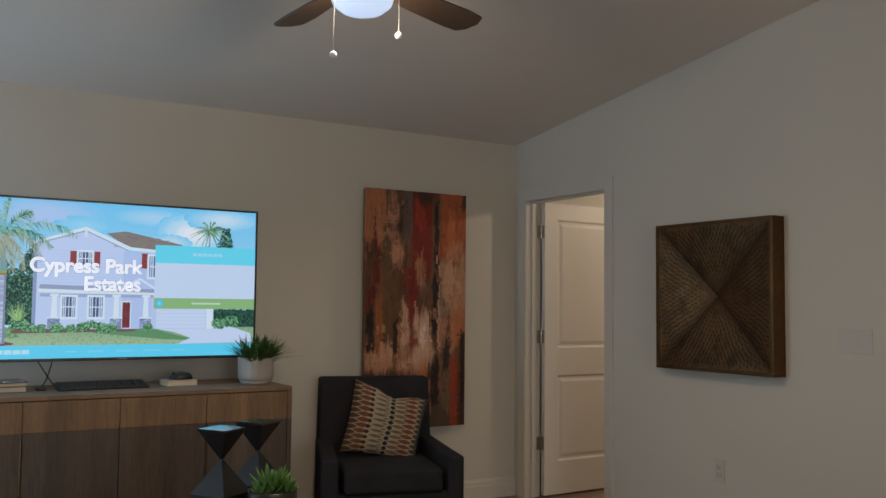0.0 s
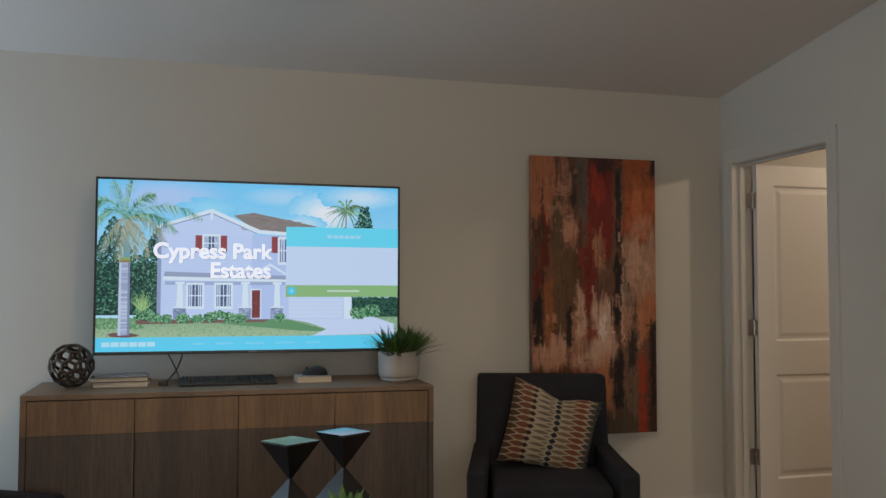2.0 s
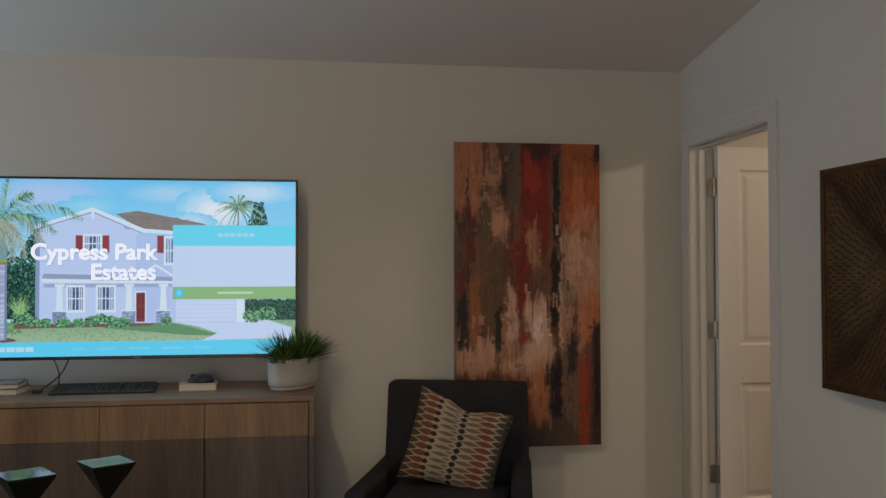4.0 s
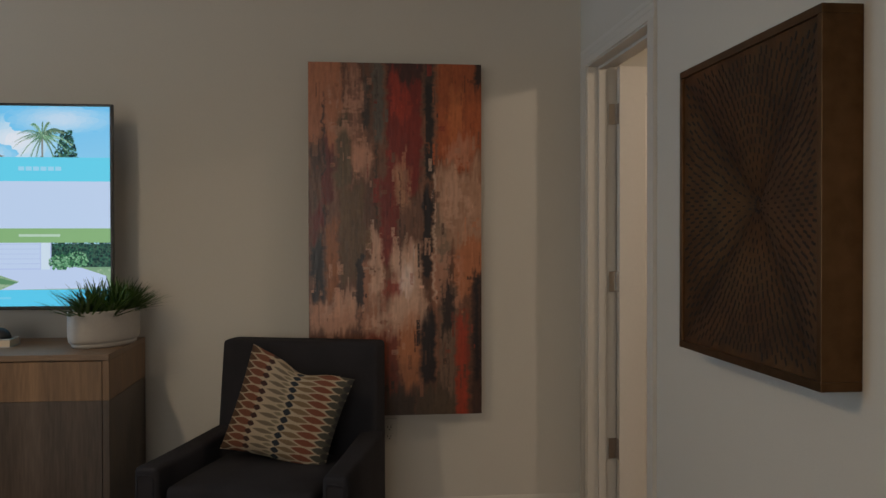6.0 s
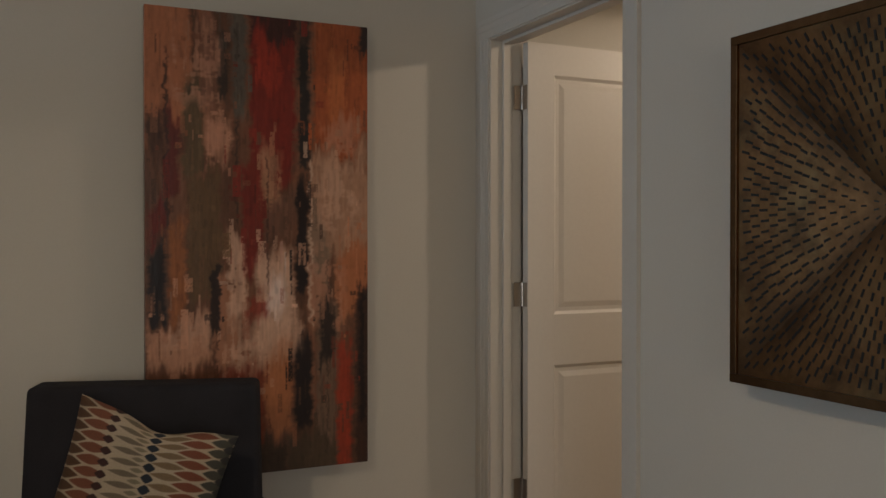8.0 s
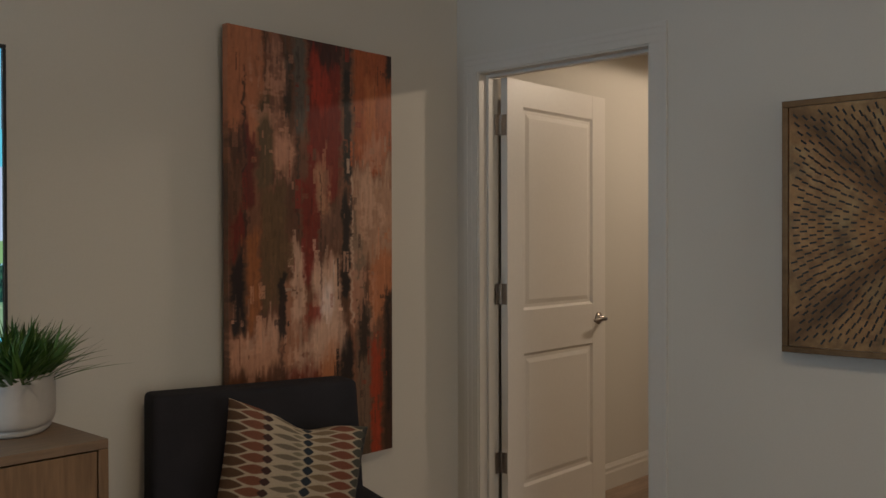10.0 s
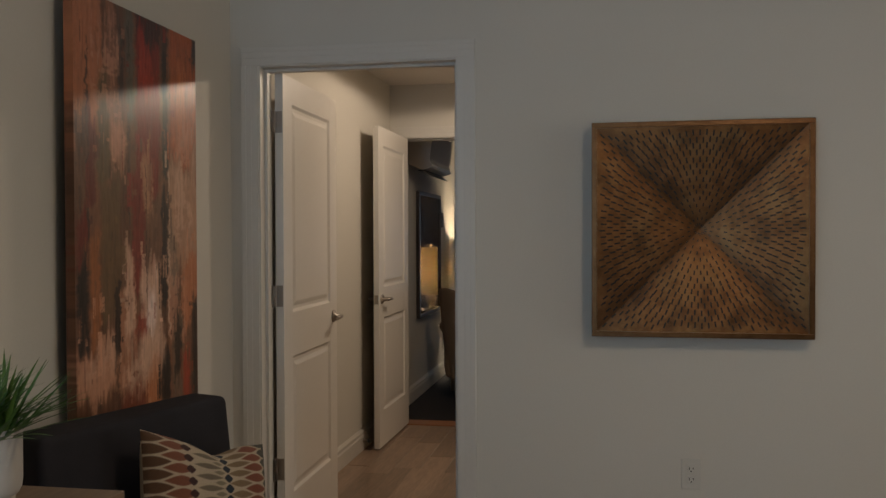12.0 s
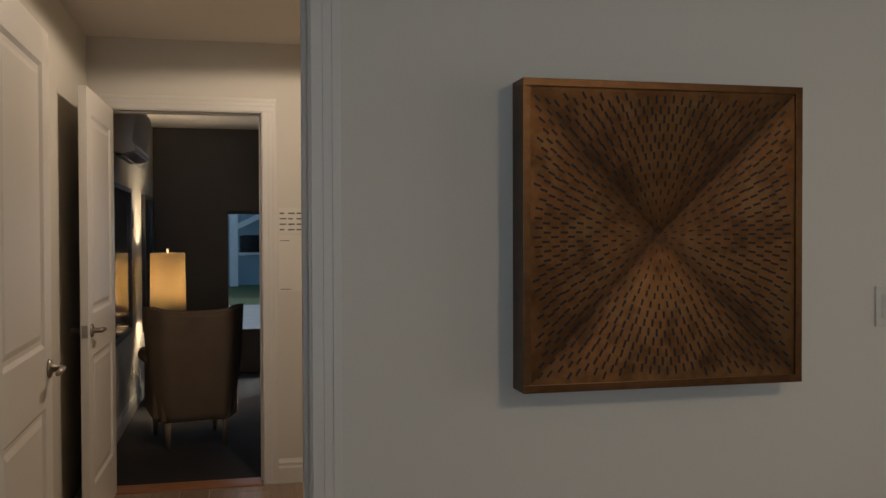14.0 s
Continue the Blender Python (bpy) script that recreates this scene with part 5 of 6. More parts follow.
# ---- coffee table group ----
def hourglass(m, label, s=1.0, turn=0):
    root = empty("hourglass_sculpture", m @ Matrix.Diagonal((0.97 * s, 0.97 * s, 1.08 * s, 1)), label, "sculpture", "faceted sculptures")
    blk = mat("black_lacquer", (0.010, 0.009, 0.009), 0.38, scale=60, vary=0.2)
    gloss = mat("black_lacquer_top", (0.012, 0.011, 0.012), 0.17, scale=60, vary=0.2, coat=0.6)

    def ring(bm, rad, z, t):
        return [bm.verts.new((rad * math.cos(radians(90 * i + t)), rad * math.sin(radians(90 * i + t)), z)) for i in range(4)]

    def stack(levels):
        bm = bmesh.new()
        rs = [ring(bm, *l) for l in levels]
        bm.faces.new(rs[0][::-1])
        bm.faces.new(rs[-1])
        for p, q in zip(rs, rs[1:]):
            for i in range(4):
                bm.faces.new((p[i], p[(i + 1) % 4], q[(i + 1) % 4], q[i]))
        bmesh.ops.recalc_face_normals(bm, faces=bm.faces)
        return bm

    part("base_block", stack([(0.085, 0.0, turn), (0.095, 0.04, turn), (0.112, 0.135, turn), (0.006, 0.245, turn)]), blk, root)
    part("top_block", stack([(0.006, 0.2452, turn), (0.090, 0.345, turn)]), blk, root)
    part("top_plate", stack([(0.090, 0.3452, turn), (0.091, 0.350, turn)]), gloss, root, "mirror-glossy black top plate")


TABLE = 0.470
hourglass(pose(2.372, 3.300, TABLE), "black lacquered hourglass sculpture with a square flat top", 1.0, -12)
hourglass(pose(2.556, 3.430, TABLE), "black lacquered hourglass sculpture standing behind its twin", 1.0, -12)


def succulent():
    r = random.Random(9)
    root = empty("potted_succulent", pose(2.522, 3.175, TABLE), "green succulent rosette in a dark bowl", "potted plant")
    part("bowl", lathe([(0, 0), (0.05, 0), (0.075, 0.04), (0.088, 0.12), (0.088, 0.165), (0.082, 0.165), (0.08, 0.14), (0, 0.14)], 36), mat("black_ceramic", (0.012, 0.011, 0.011), 0.4, scale=60), root, smooth=True)
    part("soil", lathe([(0.0805, 0.1405), (0.04, 0.150), (0, 0.152)], 20), mat("pot_soil", (0.10, 0.07, 0.045), 0.95, scale=160, vary=0.4, bump=0.6), root, smooth=True)
    g = leaf_mat("succulent_green", (0.07, 0.17, 0.03), (0.16, 0.30, 0.075))
    for cx, cy, s, n in ((0.0, 0.0, 1.0, 30), (-0.045, -0.02, 0.6, 18), (0.04, -0.035, 0.62, 18)):
        for k in range(n):
            a = k * 2.399
            t = k / n
            lean = 1.25 - 1.0 * t
            way = Vector((math.cos(a) * math.sin(lean), math.sin(a) * math.sin(lean), math.cos(lean)))
            bm = bmesh.new()
            L = s * (0.075 + 0.025 * r.random()) * (0.8 + 0.4 * (1 - abs(t - 0.4)))
            side = Vector((-math.sin(a), math.cos(a), 0))
            up = way.cross(side)
            prev = None
            for i in range(7):
                f = i / 6
                p = Vector((cx, cy, 0.146)) + way * L * f + Vector((0, 0, 1)) * L * 0.18 * f * f
                wd = s * 0.0140 * (0.55 + 0.9 * f) * (1 - f ** 3) + 0.0003
                row = [bm.verts.new(p - side * wd - up * wd * 0.25), bm.verts.new(p + up * wd * 0.35), bm.verts.new(p + side * wd - up * wd * 0.25), bm.verts.new(p - up * wd * 0.5)]
                if prev:
                    for j in range(4):
                        bm.faces.new((prev[j], prev[(j + 1) % 4], row[(j + 1) % 4], row[j]))
                prev = row
            bmesh.ops.recalc_face_normals(bm, faces=bm.faces)
            part("leaf", bm, g, root, smooth=True)


succulent()


def coffee_table():
    root = empty("coffee_table", pose(2.49, 3.29, 0), "low dark wood coffee table carrying ornaments", "coffee table")
    dk = wood("dark_walnut", (0.05, 0.032, 0.022), axis='x')
    part("tabletop", boxes((-0.42, 0.42, -0.30, 0.34, TABLE - 0.035, TABLE), bevel=0.004), dk, root)
    for x in (-0.37, 0.37):
        for y in (-0.25, 0.29):
            part("leg", boxes((x - 0.022, x + 0.022, y - 0.022, y + 0.022, 0, TABLE - 0.0352), bevel=0.003), dk, root)


coffee_table()


# ---- hall: papers and door bumper ----
def notice():
    root = empty("wall_notice", pose(HX, 4.113, 1.281, 0, 0, -90), "white paper notices taped to the hall wall", "notice")
    paper = mat("paper", (0.60, 0.572, 0.515), 0.8, scale=90, vary=0.03)
    ink = mat("grey_ink", (0.10, 0.10, 0.11), 0.8)
    a = part("sheet", boxes((-0.095, 0.095, -0.002, -0.0005, 0.095, 0.235)), paper, root)
    for k in range(4):
        for i in range(4):
            part("text_bar", boxes((-0.088 + 0.046 * i, -0.088 + 0.046 * i + (0.036 if (i + k) % 3 else 0.026), -0.0026, -0.0019, 0.110 + 0.030 * k, 0.118 + 0.030 * k)), ink, a)
    b = part("sheet", boxes((-0.095, 0.095, -0.002, -0.0005, -0.225, 0.085)), paper, root)
    for z, w in ((0.052, 0.05), (-0.215, 0.06)):
        part("text_bar", boxes((-0.085, -0.085 + w, -0.0026, -0.0019, z, z + 0.004)), ink, b)


notice()


def bumper():
    root = empty("door_stop_bumper", pose(7.045, HY - 0.016, 0.06, 90, 0, 0), "small black rubber door stop on the baseboard", "door stop")
    part("stem", lathe([(0, 0), (0.016, 0), (0.016, 0.004), (0.006, 0.006), (0.006, 0.028), (0, 0.028)], 14), NICKEL, root, smooth=True)
    part("rubber_tip", lathe([(0, 0.0275), (0.012, 0.028), (0.013, 0.038), (0, 0.040)], 14), BLACKP, root, smooth=True)


bumper()


# ---- study ----
def wing_chair():
    root = empty("wing_chair", pose(8.79, 4.685, 0, 0, 0, 12), "taupe upholstered wing chair with nailhead trim", "armchair")
    fab = mat("taupe_fabric", (0.165, 0.115, 0.078), 0.9, scale=500, vary=0.2, bump=0.4, spec=0.2, big=5)
    # the back is seen from behind; local +x is the way the chair faces
    n, rows = 24, 14

    def width(t):
        return 0.238 + 0.084 * t ** 0.9 + 0.012 * math.sin(3.1 * t)

    bm = bmesh.new()
    outer, inner = [], []
    for i in range(rows + 1):
        t = i / rows
        w = width(t)
        ro, ri = [], []
        for j in range(n + 1):
            s = 2 * j / n - 1
            z = 0.175 + 0.715 * t + (0.045 * abs(s) ** 2.5 - 0.028 * max(0, abs(s) - 0.86) / 0.14) * t ** 3
            x = -0.10 * t + 0.20 * max(0, abs(s) - 0.62) ** 1.6 / 0.2 * (0.35 + 0.65 * t)
            ro.append(bm.verts.new((x, s * w, z)))
            ri.append(bm.verts.new((x + 0.085, s * (w - 0.035), z - 0.012)))
        outer.append(ro)
        inner.append(ri)
    for i in range(rows):
        for j in range(n):
            bm.faces.new((outer[i][j], outer[i][j + 1], outer[i + 1][j + 1], outer[i + 1][j]))
            bm.faces.new((inner[i][j], inner[i][j + 1], inner[i + 1][j + 1], inner[i + 1][j]))
        for j in (0, n):
            bm.faces.new((outer[i][j], outer[i + 1][j], inner[i + 1][j], inner[i][j]))
    for i in (0, rows):
        for j in range(n):
            bm.faces.new((outer[i][j], outer[i][j + 1], inner[i][j + 1], inner[i][j]))
    bmesh.ops.recalc_face_normals(bm, faces=bm.faces)
    part("backrest", bm, fab, root, smooth=True)
    part("seat_base", soft_box(0.02, 0.55, -0.225, 0.225, 0.17, 0.33, 0.02), fab, root, smooth=True)
    part("seat_cushion", soft_box(0.08, 0.58, -0.22, 0.22, 0.332, 0.45, 0.03, 0.02), fab, root, smooth=True)
    for s in (-1, 1):
        part("arm", soft_box(0.06, 0.52, s * 0.225 - 0.045, s * 0.225 + 0.045, 0.18, 0.58, 0.035), fab, root, smooth=True)
        part("arm_roll", tube([(0.10, s * 0.255, 0.575), (0.50, s * 0.26, 0.56), (0.53, s * 0.26, 0.54)], [0.05, 0.052, 0.04], 14), fab, root, smooth=True)
    leg = mat("leg_wood", (0.16, 0.105, 0.065), 0.45, scale=40)
    for x, y in ((0.05, -0.18), (0.05, 0.18), (0.50, -0.20), (0.50, 0.20)):
        part("leg", lathe([(0, 0), (0.013, 0), (0.022, 0.172), (0, 0.172)], 12, pose(x, y, 0)), leg, root, smooth=True)
    nail = mat("brass_nail", (0.30, 0.22, 0.12), 0.35, metal=1.0)
    me = None
    for k in range(31):
        s = -0.93 + 1.86 * k / 30
        z = 0.178 + 0.715 + (0.045 * abs(s) ** 2.5 - 0.028 * max(0, abs(s) - 0.86) / 0.14) - 0.016
        x = -0.10 + 0.20 * max(0, abs(s) - 0.62) ** 1.6 / 0.2 - 0.0015
        if me is None:
            bm = bmesh.new()
            bmesh.ops.create_icosphere(bm, subdivisions=1, radius=0.0048)
            o = part("nailhead", bm, nail, root, smooth=True)
            me = o.data
        else:
            o = new("nailhead", me)
            o.parent = root
        o.matrix_basis = Matrix.Translation((x, s * 0.322, z))


wing_chair()


def table_lamp():
    root = empty("table_lamp", pose(10.53, 4.991, 0.590) @ Matrix.Scale(1.0127, 4), "lit table lamp with a tan linen drum shade", "table lamp")
    linen = bpy.data.materials.new("linen_shade")
    linen.use_nodes = True
    n, l = linen.node_tree.nodes, linen.node_tree.links
    b = n["Principled BSDF"]
    b.inputs["Base Color"].default_value = (0.55, 0.44, 0.30, 1)
    b.inputs["Roughness"].default_value = 0.9
    tr = n.new("ShaderNodeBsdfTranslucent")
    tr.inputs[0].default_value = (0.24, 0.195, 0.125, 1)
    mx = n.new("ShaderNodeMixShader")
    mx.inputs[0].default_value = 0.48
    tex = n.new("ShaderNodeTexNoise")
    tex.inputs["Scale"].default_value = 160
    bp = n.new("ShaderNodeBump")
    bp.inputs["Strength"].default_value = 0.3
    bp.inputs["Distance"].default_value = 0.001
    l.new(tex.outputs[0], bp.inputs["Height"])
    l.new(bp.outputs[0], b.inputs["Normal"])
    l.new(b.outputs[0], mx.inputs[1])
    l.new(tr.outputs[0], mx.inputs[2])
    l.new(mx.outputs[0], n["Material Output"].inputs["Surface"])
    part("shade", lathe([(0.142, 0.155), (0.135, 0.620), (0.132, 0.620), (0.139, 0.155), (0.142, 0.155)], 40), linen, root, "glowing tan linen drum shade", True)
    part("base", lathe([(0, 0), (0.075, 0), (0.078, 0.012), (0.03, 0.03), (0.05, 0.08), (0.055, 0.13), (0.02, 0.19), (0.010, 0.20), (0.006, 0.25), (0, 0.25)], 28), mat("lamp_base_ceramic", (0.25, 0.2, 0.15), 0.3), root, smooth=True)
    part("finial", lathe([(0, 0.60), (0.006, 0.60), (0.006, 0.63), (0.012, 0.636), (0.012, 0.650), (0, 0.658)], 14), mat("bright_finial", (0.7, 0.65, 0.55), 0.3, metal=1.0), root, smooth=True)
    part("spider", boxes((-0.139, 0.139, -0.003, 0.003, 0.598, 0.603), (-0.003, 0.003, -0.139, -0.0032, 0.598, 0.603), (-0.003, 0.003, 0.0032, 0.139, 0.598, 0.603)), NICKEL, root)


table_lamp()


def side_table():
    root = empty("side_table", pose(10.56, 4.975, 0), "dark wood side table under the lamp", "side table")
    dk = mat("dark_table_wood", (0.035, 0.024, 0.018), 0.4, scale=40, vary=0.2)
    part("tabletop", boxes((-0.17, 0.17, -0.17, 0.17, 0.560, 0.590), bevel=0.003), dk, root)
    part("shelf", boxes((-0.14, 0.14, -0.14, 0.14, 0.16, 0.18), bevel=0.002), dk, root)
    for x in (-0.145, 0.145):
        for y in (-0.145, 0.145):
            part("leg", boxes((x - 0.018, x + 0.018, y - 0.018, y + 0.018, 0, 0.5598), bevel=0.002), dk, root)


side_table()


def mini_split():
    y = SY
    root = empty("air_conditioner", pose(9.01, y, 1.86), "white wall-mounted split air conditioner, louver open", "air conditioner")
    wht = mat("white_plastic", (0.50, 0.45, 0.40), 0.45, scale=60, vary=0.04)
    prof = [(0, 0.05), (-0.12, 0.0), (-0.195, 0.02), (-0.205, 0.035), (-0.178, 0.075), (-0.212, 0.30), (-0.195, 0.335), (0, 0.345)]
    bm = bmesh.new()
    ends = [[bm.verts.new((x, p, z)) for p, z in prof] for x in (-0.45, 0.45)]
    for j in range(len(prof)):
        q = (j + 1) % len(prof)
        bm.faces.new((ends[0][j], ends[0][q], ends[1][q], ends[1][j]))
    bm.faces.new(ends[0])
    bm.faces.new(ends[1])
    bmesh.ops.recalc_face_normals(bm, faces=bm.faces)
    bmesh.ops.bevel(bm, geom=[e for e in bm.edges if e.calc_length() > 0.5], offset=0.008, segments=2, affect='EDGES')
    part("body", bm, wht, root)
    part("louver", boxes((-0.38, 0.38, -0.075, 0.0, -0.003, 0.003), bevel=0.001), wht, root, m=pose(0, -0.115, -0.004, 35, 0, 0))
    part("outlet_slot", boxes((-0.38, 0.38, -0.125, -0.07, -0.001, 0.006)), BLACKP, root)


mini_split()


def framed(name, label, x0, x1, z0, z1, col):
    y = SY
    root = empty(name, pose((x0 + x1) / 2, y, (z0 + z1) / 2), label, "picture", "study wall pictures")
    w, h = x1 - x0, z1 - z0
    fr = mat("picture_frame_dark", (0.025, 0.02, 0.018), 0.35, scale=40)
    t = 0.03
    for a in ((-w / 2, w / 2, -0.032, -0.001, h / 2 - t, h / 2), (-w / 2, w / 2, -0.032, -0.001, -h / 2, -h / 2 + t), (-w / 2, -w / 2 + t, -0.0315, -0.001, -h / 2 + t, h / 2 - t), (w / 2 - t, w / 2, -0.0315, -0.001, -h / 2 + t, h / 2 - t)):
        part("frame_bar", boxes(a, bevel=0.002), fr, root)
    part("print", boxes((-w / 2 + t, w / 2 - t, -0.018, -0.002, -h / 2 + t, h / 2 - t)), mat("dark_print", col, 0.12, scale=5, vary=0.6, coat=0.6), root, "glossy dark print")


framed("framed_picture", "large dark glossy framed print on the study wall", 8.88, 9.86, 0.65, 1.71, (0.05, 0.035, 0.025))
framed("framed_picture", "dark framed picture behind the table lamp", 10.83, 11.58, 0.53, 1.71, (0.03, 0.028, 0.03))


def thermostat():
    root = empty("thermostat", pose(9.99, SY, 1.485), "small dark wall control on the study wall", "thermostat")
    part("body", boxes((-0.035, 0.035, -0.025, 0, -0.07, 0.07), bevel=0.006), mat("control_grey", (0.12, 0.10, 0.08), 0.4), root)
    part("display", boxes((-0.022, 0.022, -0.027, -0.0245, 0.01, 0.045)), BLACKP, root)


thermostat()
pts = [(9.92, 5.16, 0.684), (9.90, 5.29, 0.675), (9.84, 5.335, 0.55), (9.75, 5.338, 0.38), (9.7, 5.335, 0.25), (9.78, 5.333, 0.2), (9.86, 5.331, 0.25), (9.80, 5.329, 0.31), (9.66, 5.331, 0.26), (9.5, 5.346, 0.36)]
pts = [(x + 0.61, min(y, 5.344) - 0.135, z - 0.09 * z) for x, y, z in pts]
smooth_pts = []
for i in range(len(pts) - 1):
    p0, p1, p2, p3 = (Vector(pts[max(0, min(len(pts) - 1, i + k))]) for k in (-1, 0, 1, 2))
    for j in range(6):
        t = j / 6
        smooth_pts.append(0.5 * ((2 * p1) + (p2 - p0) * t + (2 * p0 - 5 * p1 + 4 * p2 - p3) * t * t + (3 * p1 - p0 - 3 * p2 + p3) * t ** 3))
tagged(part("lamp_cord", tube(smooth_pts, 0.0035, 7), mat("cream_cord", (0.6, 0.55, 0.45), 0.5), smooth=True), "cream lamp cord looping down to a wall outlet", "cord")
outlet(pose(10.08, SY, 0.32, 0, 0, 0), "white duplex outlet with a lamp cord beside it")


def study_window():
    root = tagged(new("window_1"), "white framed window looking out on a neighbouring house", "window", "", "structure")
    fr = mat("window_vinyl", (0.7, 0.7, 0.7), 0.4)
    a, b, c, d = WINA, WINB, WINZ0, WINZ1
    for q in ((SX + 0.03, SX + 0.09, a, b, c, c + 0.035), (SX + 0.03, SX + 0.09, a, b, d - 0.035, d), (SX + 0.03, SX + 0.09, a, a + 0.035, c + 0.035, d - 0.035), (SX + 0.03, SX + 0.09, b - 0.02, b, c + 0.035, d - 0.035)):
        part("window_frame", boxes(q, bevel=0.003), DARKWALL, root)
    g = bpy.data.materials.new("window_glass")
    g.use_nodes = True
    bs = g.node_tree.nodes["Principled BSDF"]
    bs.inputs["Transmission Weight"].default_value = 1.0
    bs.inputs["Roughness"].default_value = 0.0
    bs.inputs["IOR"].default_value = 1.1
    bs.inputs["Base Color"].default_value = (0.86, 0.95, 1.0, 1)
    p = part("pane", boxes((SX + 0.058, SX + 0.062, a + 0.036, b - 0.021, c + 0.036, d - 0.036)), g, root)
    p.visible_shadow = False
    root2 = tagged(new("window_2"), "tall glazed patio door letting in daylight", "window", "", "structure")
    for q in ((X0 - 0.09, X0 - 0.03, 4.10, 4.16, 0, 2.2), (X0 - 0.09, X0 - 0.03, 4.94, 5.0, 0, 2.2), (X0 - 0.09, X0 - 0.03, 4.16, 4.94, 0, 0.06), (X0 - 0.09, X0 - 0.03, 4.16, 4.94, 2.14, 2.2)):
        part("window_frame", boxes(q, bevel=0.003), fr, root2)
    p = part("pane", boxes((X0 - 0.062, X0 - 0.058, 4.16, 4.94, 0.06, 2.14)), g, root2)
    p.visible_shadow = False
    # unseen window, added only to hold the rear fill light
    root3 = tagged(new("window_3"), "unseen wide white framed window added to hold the rear fill light", "window", "", "structure")
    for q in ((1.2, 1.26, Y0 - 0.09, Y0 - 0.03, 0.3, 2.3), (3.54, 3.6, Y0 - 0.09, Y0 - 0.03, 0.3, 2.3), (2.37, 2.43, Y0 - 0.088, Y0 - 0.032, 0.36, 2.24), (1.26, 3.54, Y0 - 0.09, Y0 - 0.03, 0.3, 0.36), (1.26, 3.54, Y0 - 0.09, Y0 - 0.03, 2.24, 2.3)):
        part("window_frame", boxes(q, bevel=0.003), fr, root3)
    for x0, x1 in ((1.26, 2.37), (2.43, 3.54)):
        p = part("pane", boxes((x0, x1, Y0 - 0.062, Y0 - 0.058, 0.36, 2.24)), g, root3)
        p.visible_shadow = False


study_window()


# ---- outdoors beyond the study window ----
LAWN = mat("lawn", (0.05, 0.10, 0.03), 0.95, scale=30, vary=0.4, bump=0.6, big=0.3)
structure("ground", boxes((-400, 400, -400, 400, -0.6, -0.2)), LAWN, "mown green lawn")
structure("pavement_drive", boxes((SX + 0.6, 22.5, -30, 30, -0.21, -0.15)), mat("concrete", (0.36, 0.37, 0.38), 0.9, scale=6, vary=0.12, bump=0.3), "pale concrete drive")


def neighbour_house():
    root = empty("house", pose(30, -0.59, -0.35), "pale blue neighbouring house with white porch posts", "house")
    siding = mat("blue_siding", (0.20, 0.30, 0.38), 0.7, scale=12, vary=0.08)
    white = mat("white_house_trim", (0.62, 0.66, 0.70), 0.6)
    part("wall", boxes((1.0, 6, -6, 6.6, 0, 5.05)), siding, root)
    bm = bmesh.new()
    f = [bm.verts.new(c) for c in ((0.2, -6.5, 5.0), (6.5, -6.5, 5.0), (6.5, 7.0, 5.0), (0.2, 7.0, 5.0), (3.3, -6.5, 7.1), (3.3, 7.0, 7.1))]
    for q in ((0, 3, 5, 4), (1, 4, 5, 2), (0, 4, 1), (3, 2, 5), (0, 1, 2, 3)):
        bm.faces.new([f[i] for i in q])
    bmesh.ops.recalc_face_normals(bm, faces=bm.faces)
    part("roof", bm, mat("shingle_grey", (0.16, 0.15, 0.15), 0.9, scale=20, vary=0.3), root)
    for y in (5.05, 1.6):
        part("porch_post", boxes((0.3, 0.54, y, y + 0.24, 0, 3.1), bevel=0.01), white, root)
    part("gable_trim", boxes((0.55, 0.7, -0.08, 0.08, 0, 4.0), bevel=0.01), white, root, m=pose(0, 5.1, 1.92, 64.5, 0, 0))
    w = part("window", boxes((0.94, 1.02, 3.2, 5.0, 1.15, 1.68)), mat("dark_glass", (0.01, 0.012, 0.015), 0.7, spec=0.1), root, "dark wide window")
    part("sill", boxes((0.90, 1.0, 3.1, 5.1, 1.08, 1.14), bevel=0.005), white, w)


neighbour_house()


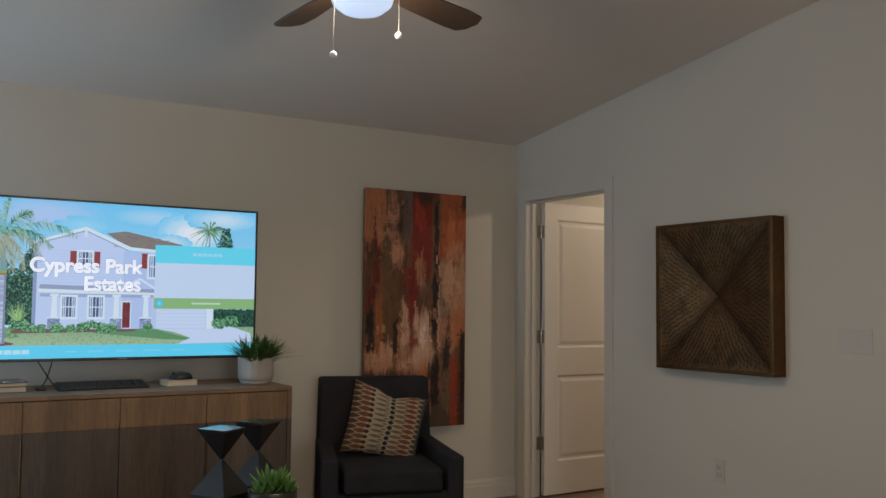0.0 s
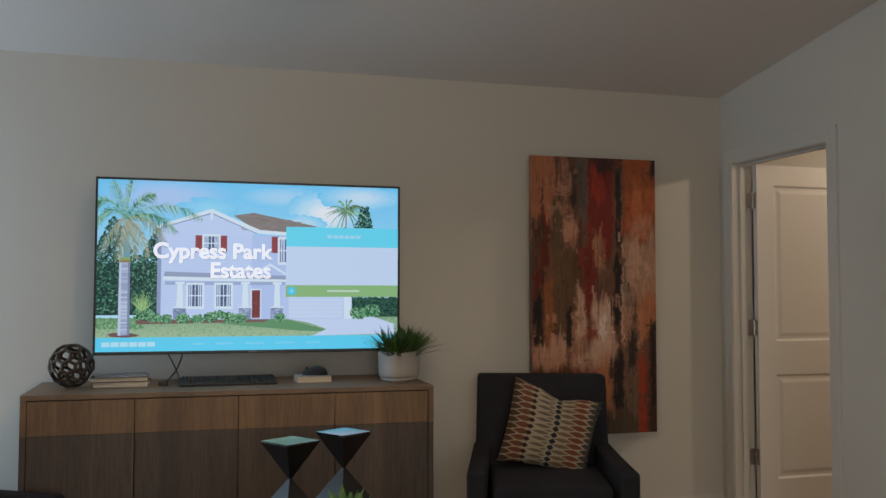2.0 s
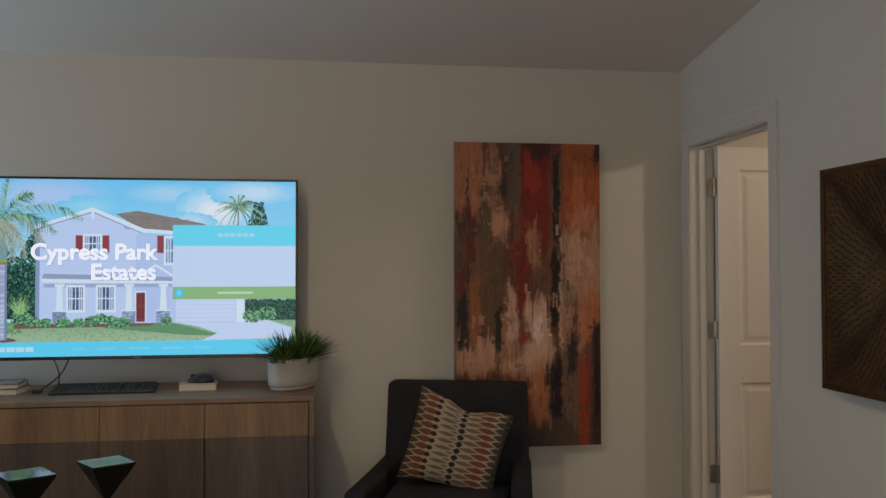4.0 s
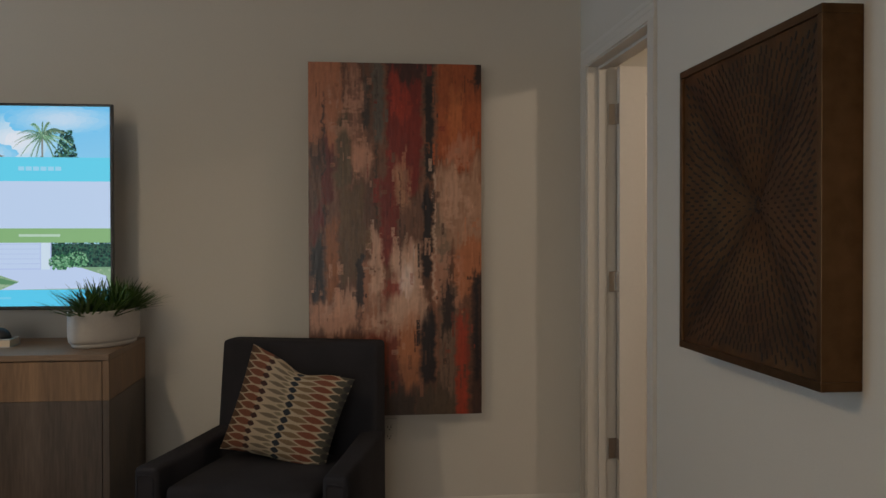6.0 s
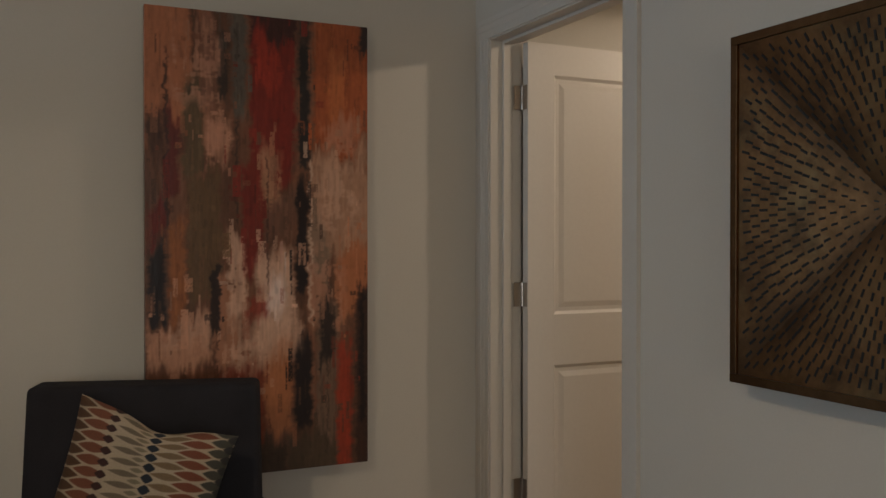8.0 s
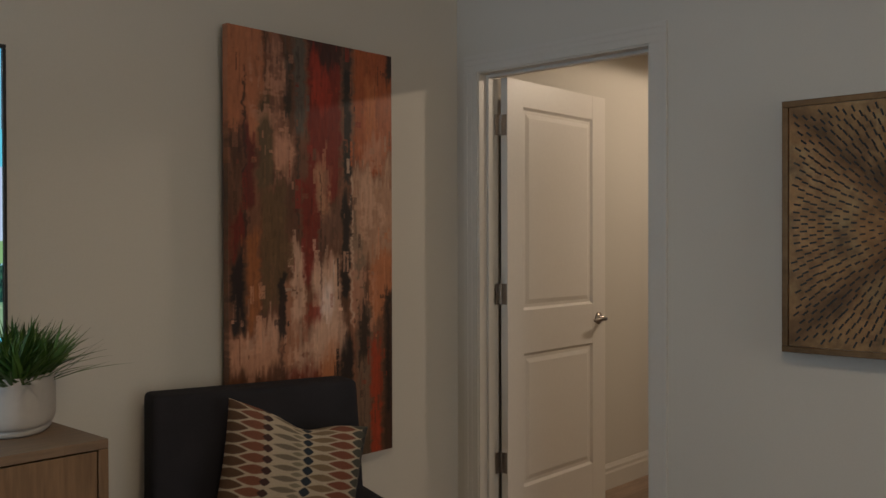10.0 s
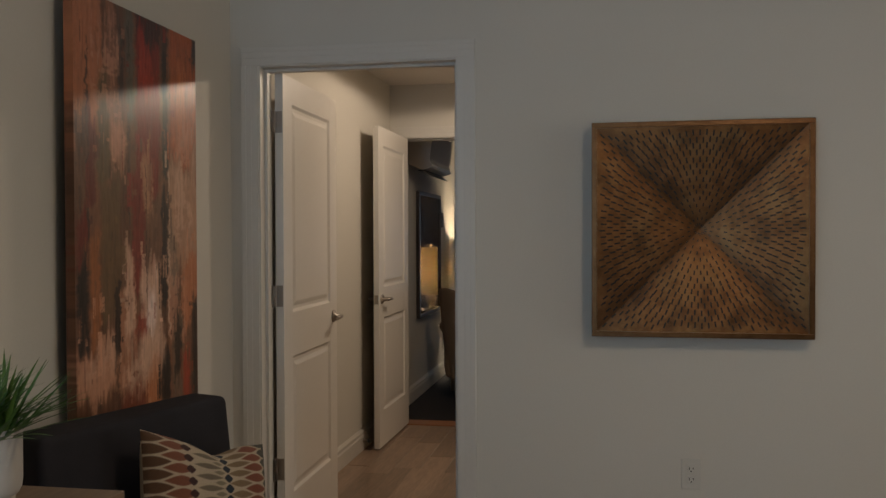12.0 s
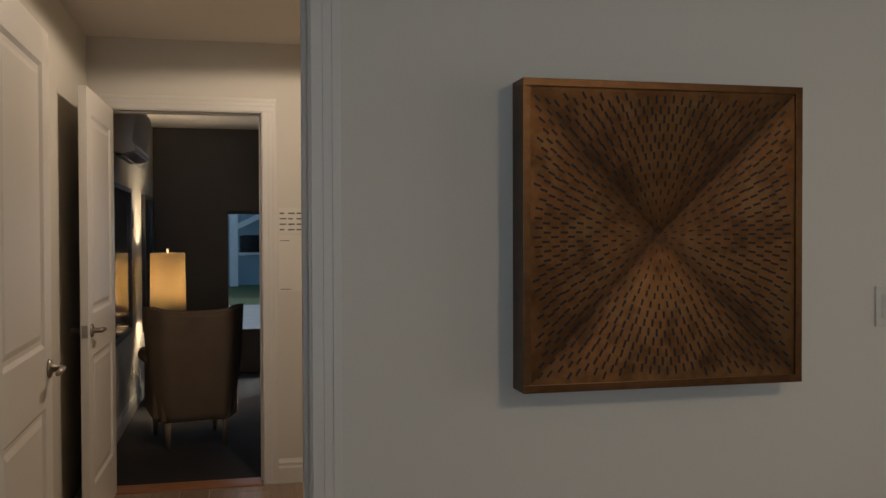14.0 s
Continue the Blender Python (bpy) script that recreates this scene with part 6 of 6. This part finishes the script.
# ---- floor tiles, last ----
TILE = mat("wood_look_tile", (0.25, 0.172, 0.122), 0.42, scale=7, vary=0.35, bump=0.12, stretch=(1.2, 12, 1), big=1.5)
_nt = TILE.node_tree
_oi = _nt.nodes.new("ShaderNodeObjectInfo")
_mr = _nt.nodes.new("ShaderNodeMapRange")
_mr.inputs["To Min"].default_value, _mr.inputs["To Max"].default_value = 0.72, 1.25
_nt.links.new(_oi.outputs["Random"], _mr.inputs[0])
_vm = _nt.nodes.new("ShaderNodeVectorMath")
_vm.operation = 'SCALE'
_pb = _nt.nodes["Principled BSDF"]
_nt.links.new(_pb.inputs["Base Color"].links[0].from_socket, _vm.inputs[0])
_nt.links.new(_mr.outputs[0], _vm.inputs["Scale"])
_nt.links.new(_vm.outputs[0], _pb.inputs["Base Color"])


def tiles(floor, x0, x1, y0, y1, w, L, seed):
    r = random.Random(seed)
    shared = {}
    row = 0
    y = y1
    while y > y0 + 0.02:
        ya = max(y0, y - w)
        x = x0 - r.uniform(0.0, L)
        while x < x1 - 0.01:
            a, b = max(x0, x), min(x1, x + L)
            if b - a > 0.02:
                key = (round(b - a, 3), round(y - ya, 3))
                if key not in shared:
                    lx, ly = (b - a) / 2 - 0.0024, (y - ya) / 2 - 0.0024
                    bm = bmesh.new()
                    top = [bm.verts.new((sx * (lx - 0.001), sy * (ly - 0.001), 0.0)) for sx, sy in ((-1, -1), (1, -1), (1, 1), (-1, 1))]
                    low = [bm.verts.new((sx * lx, sy * ly, -0.0014)) for sx, sy in ((-1, -1), (1, -1), (1, 1), (-1, 1))]
                    bot = [bm.verts.new((sx * lx, sy * ly, -0.012)) for sx, sy in ((-1, -1), (1, -1), (1, 1), (-1, 1))]
                    bm.faces.new(top)
                    for p, q in ((low, top), (bot, low)):
                        for i in range(4):
                            bm.faces.new((p[i], p[(i + 1) % 4], q[(i + 1) % 4], q[i]))
                    o = part("tile", bm, TILE, floor)
                    shared[key] = o.data
                else:
                    o = new("tile", shared[key])
                    o.parent = floor
                o.matrix_basis = Matrix.Translation(((a + b) / 2, (y + ya) / 2, r.uniform(-0.0004, 0.0)))
            x += L
        y -= w
        row += 1


tiles(bpy.data.objects["floor_hall"], WX, HX - 0.03, HS, HY - 0.001, 0.152, 0.91, 4)
tiles(bpy.data.objects["floor_living"], X0, WX + 1.6, Y0, WY, 0.203, 1.02, 6)
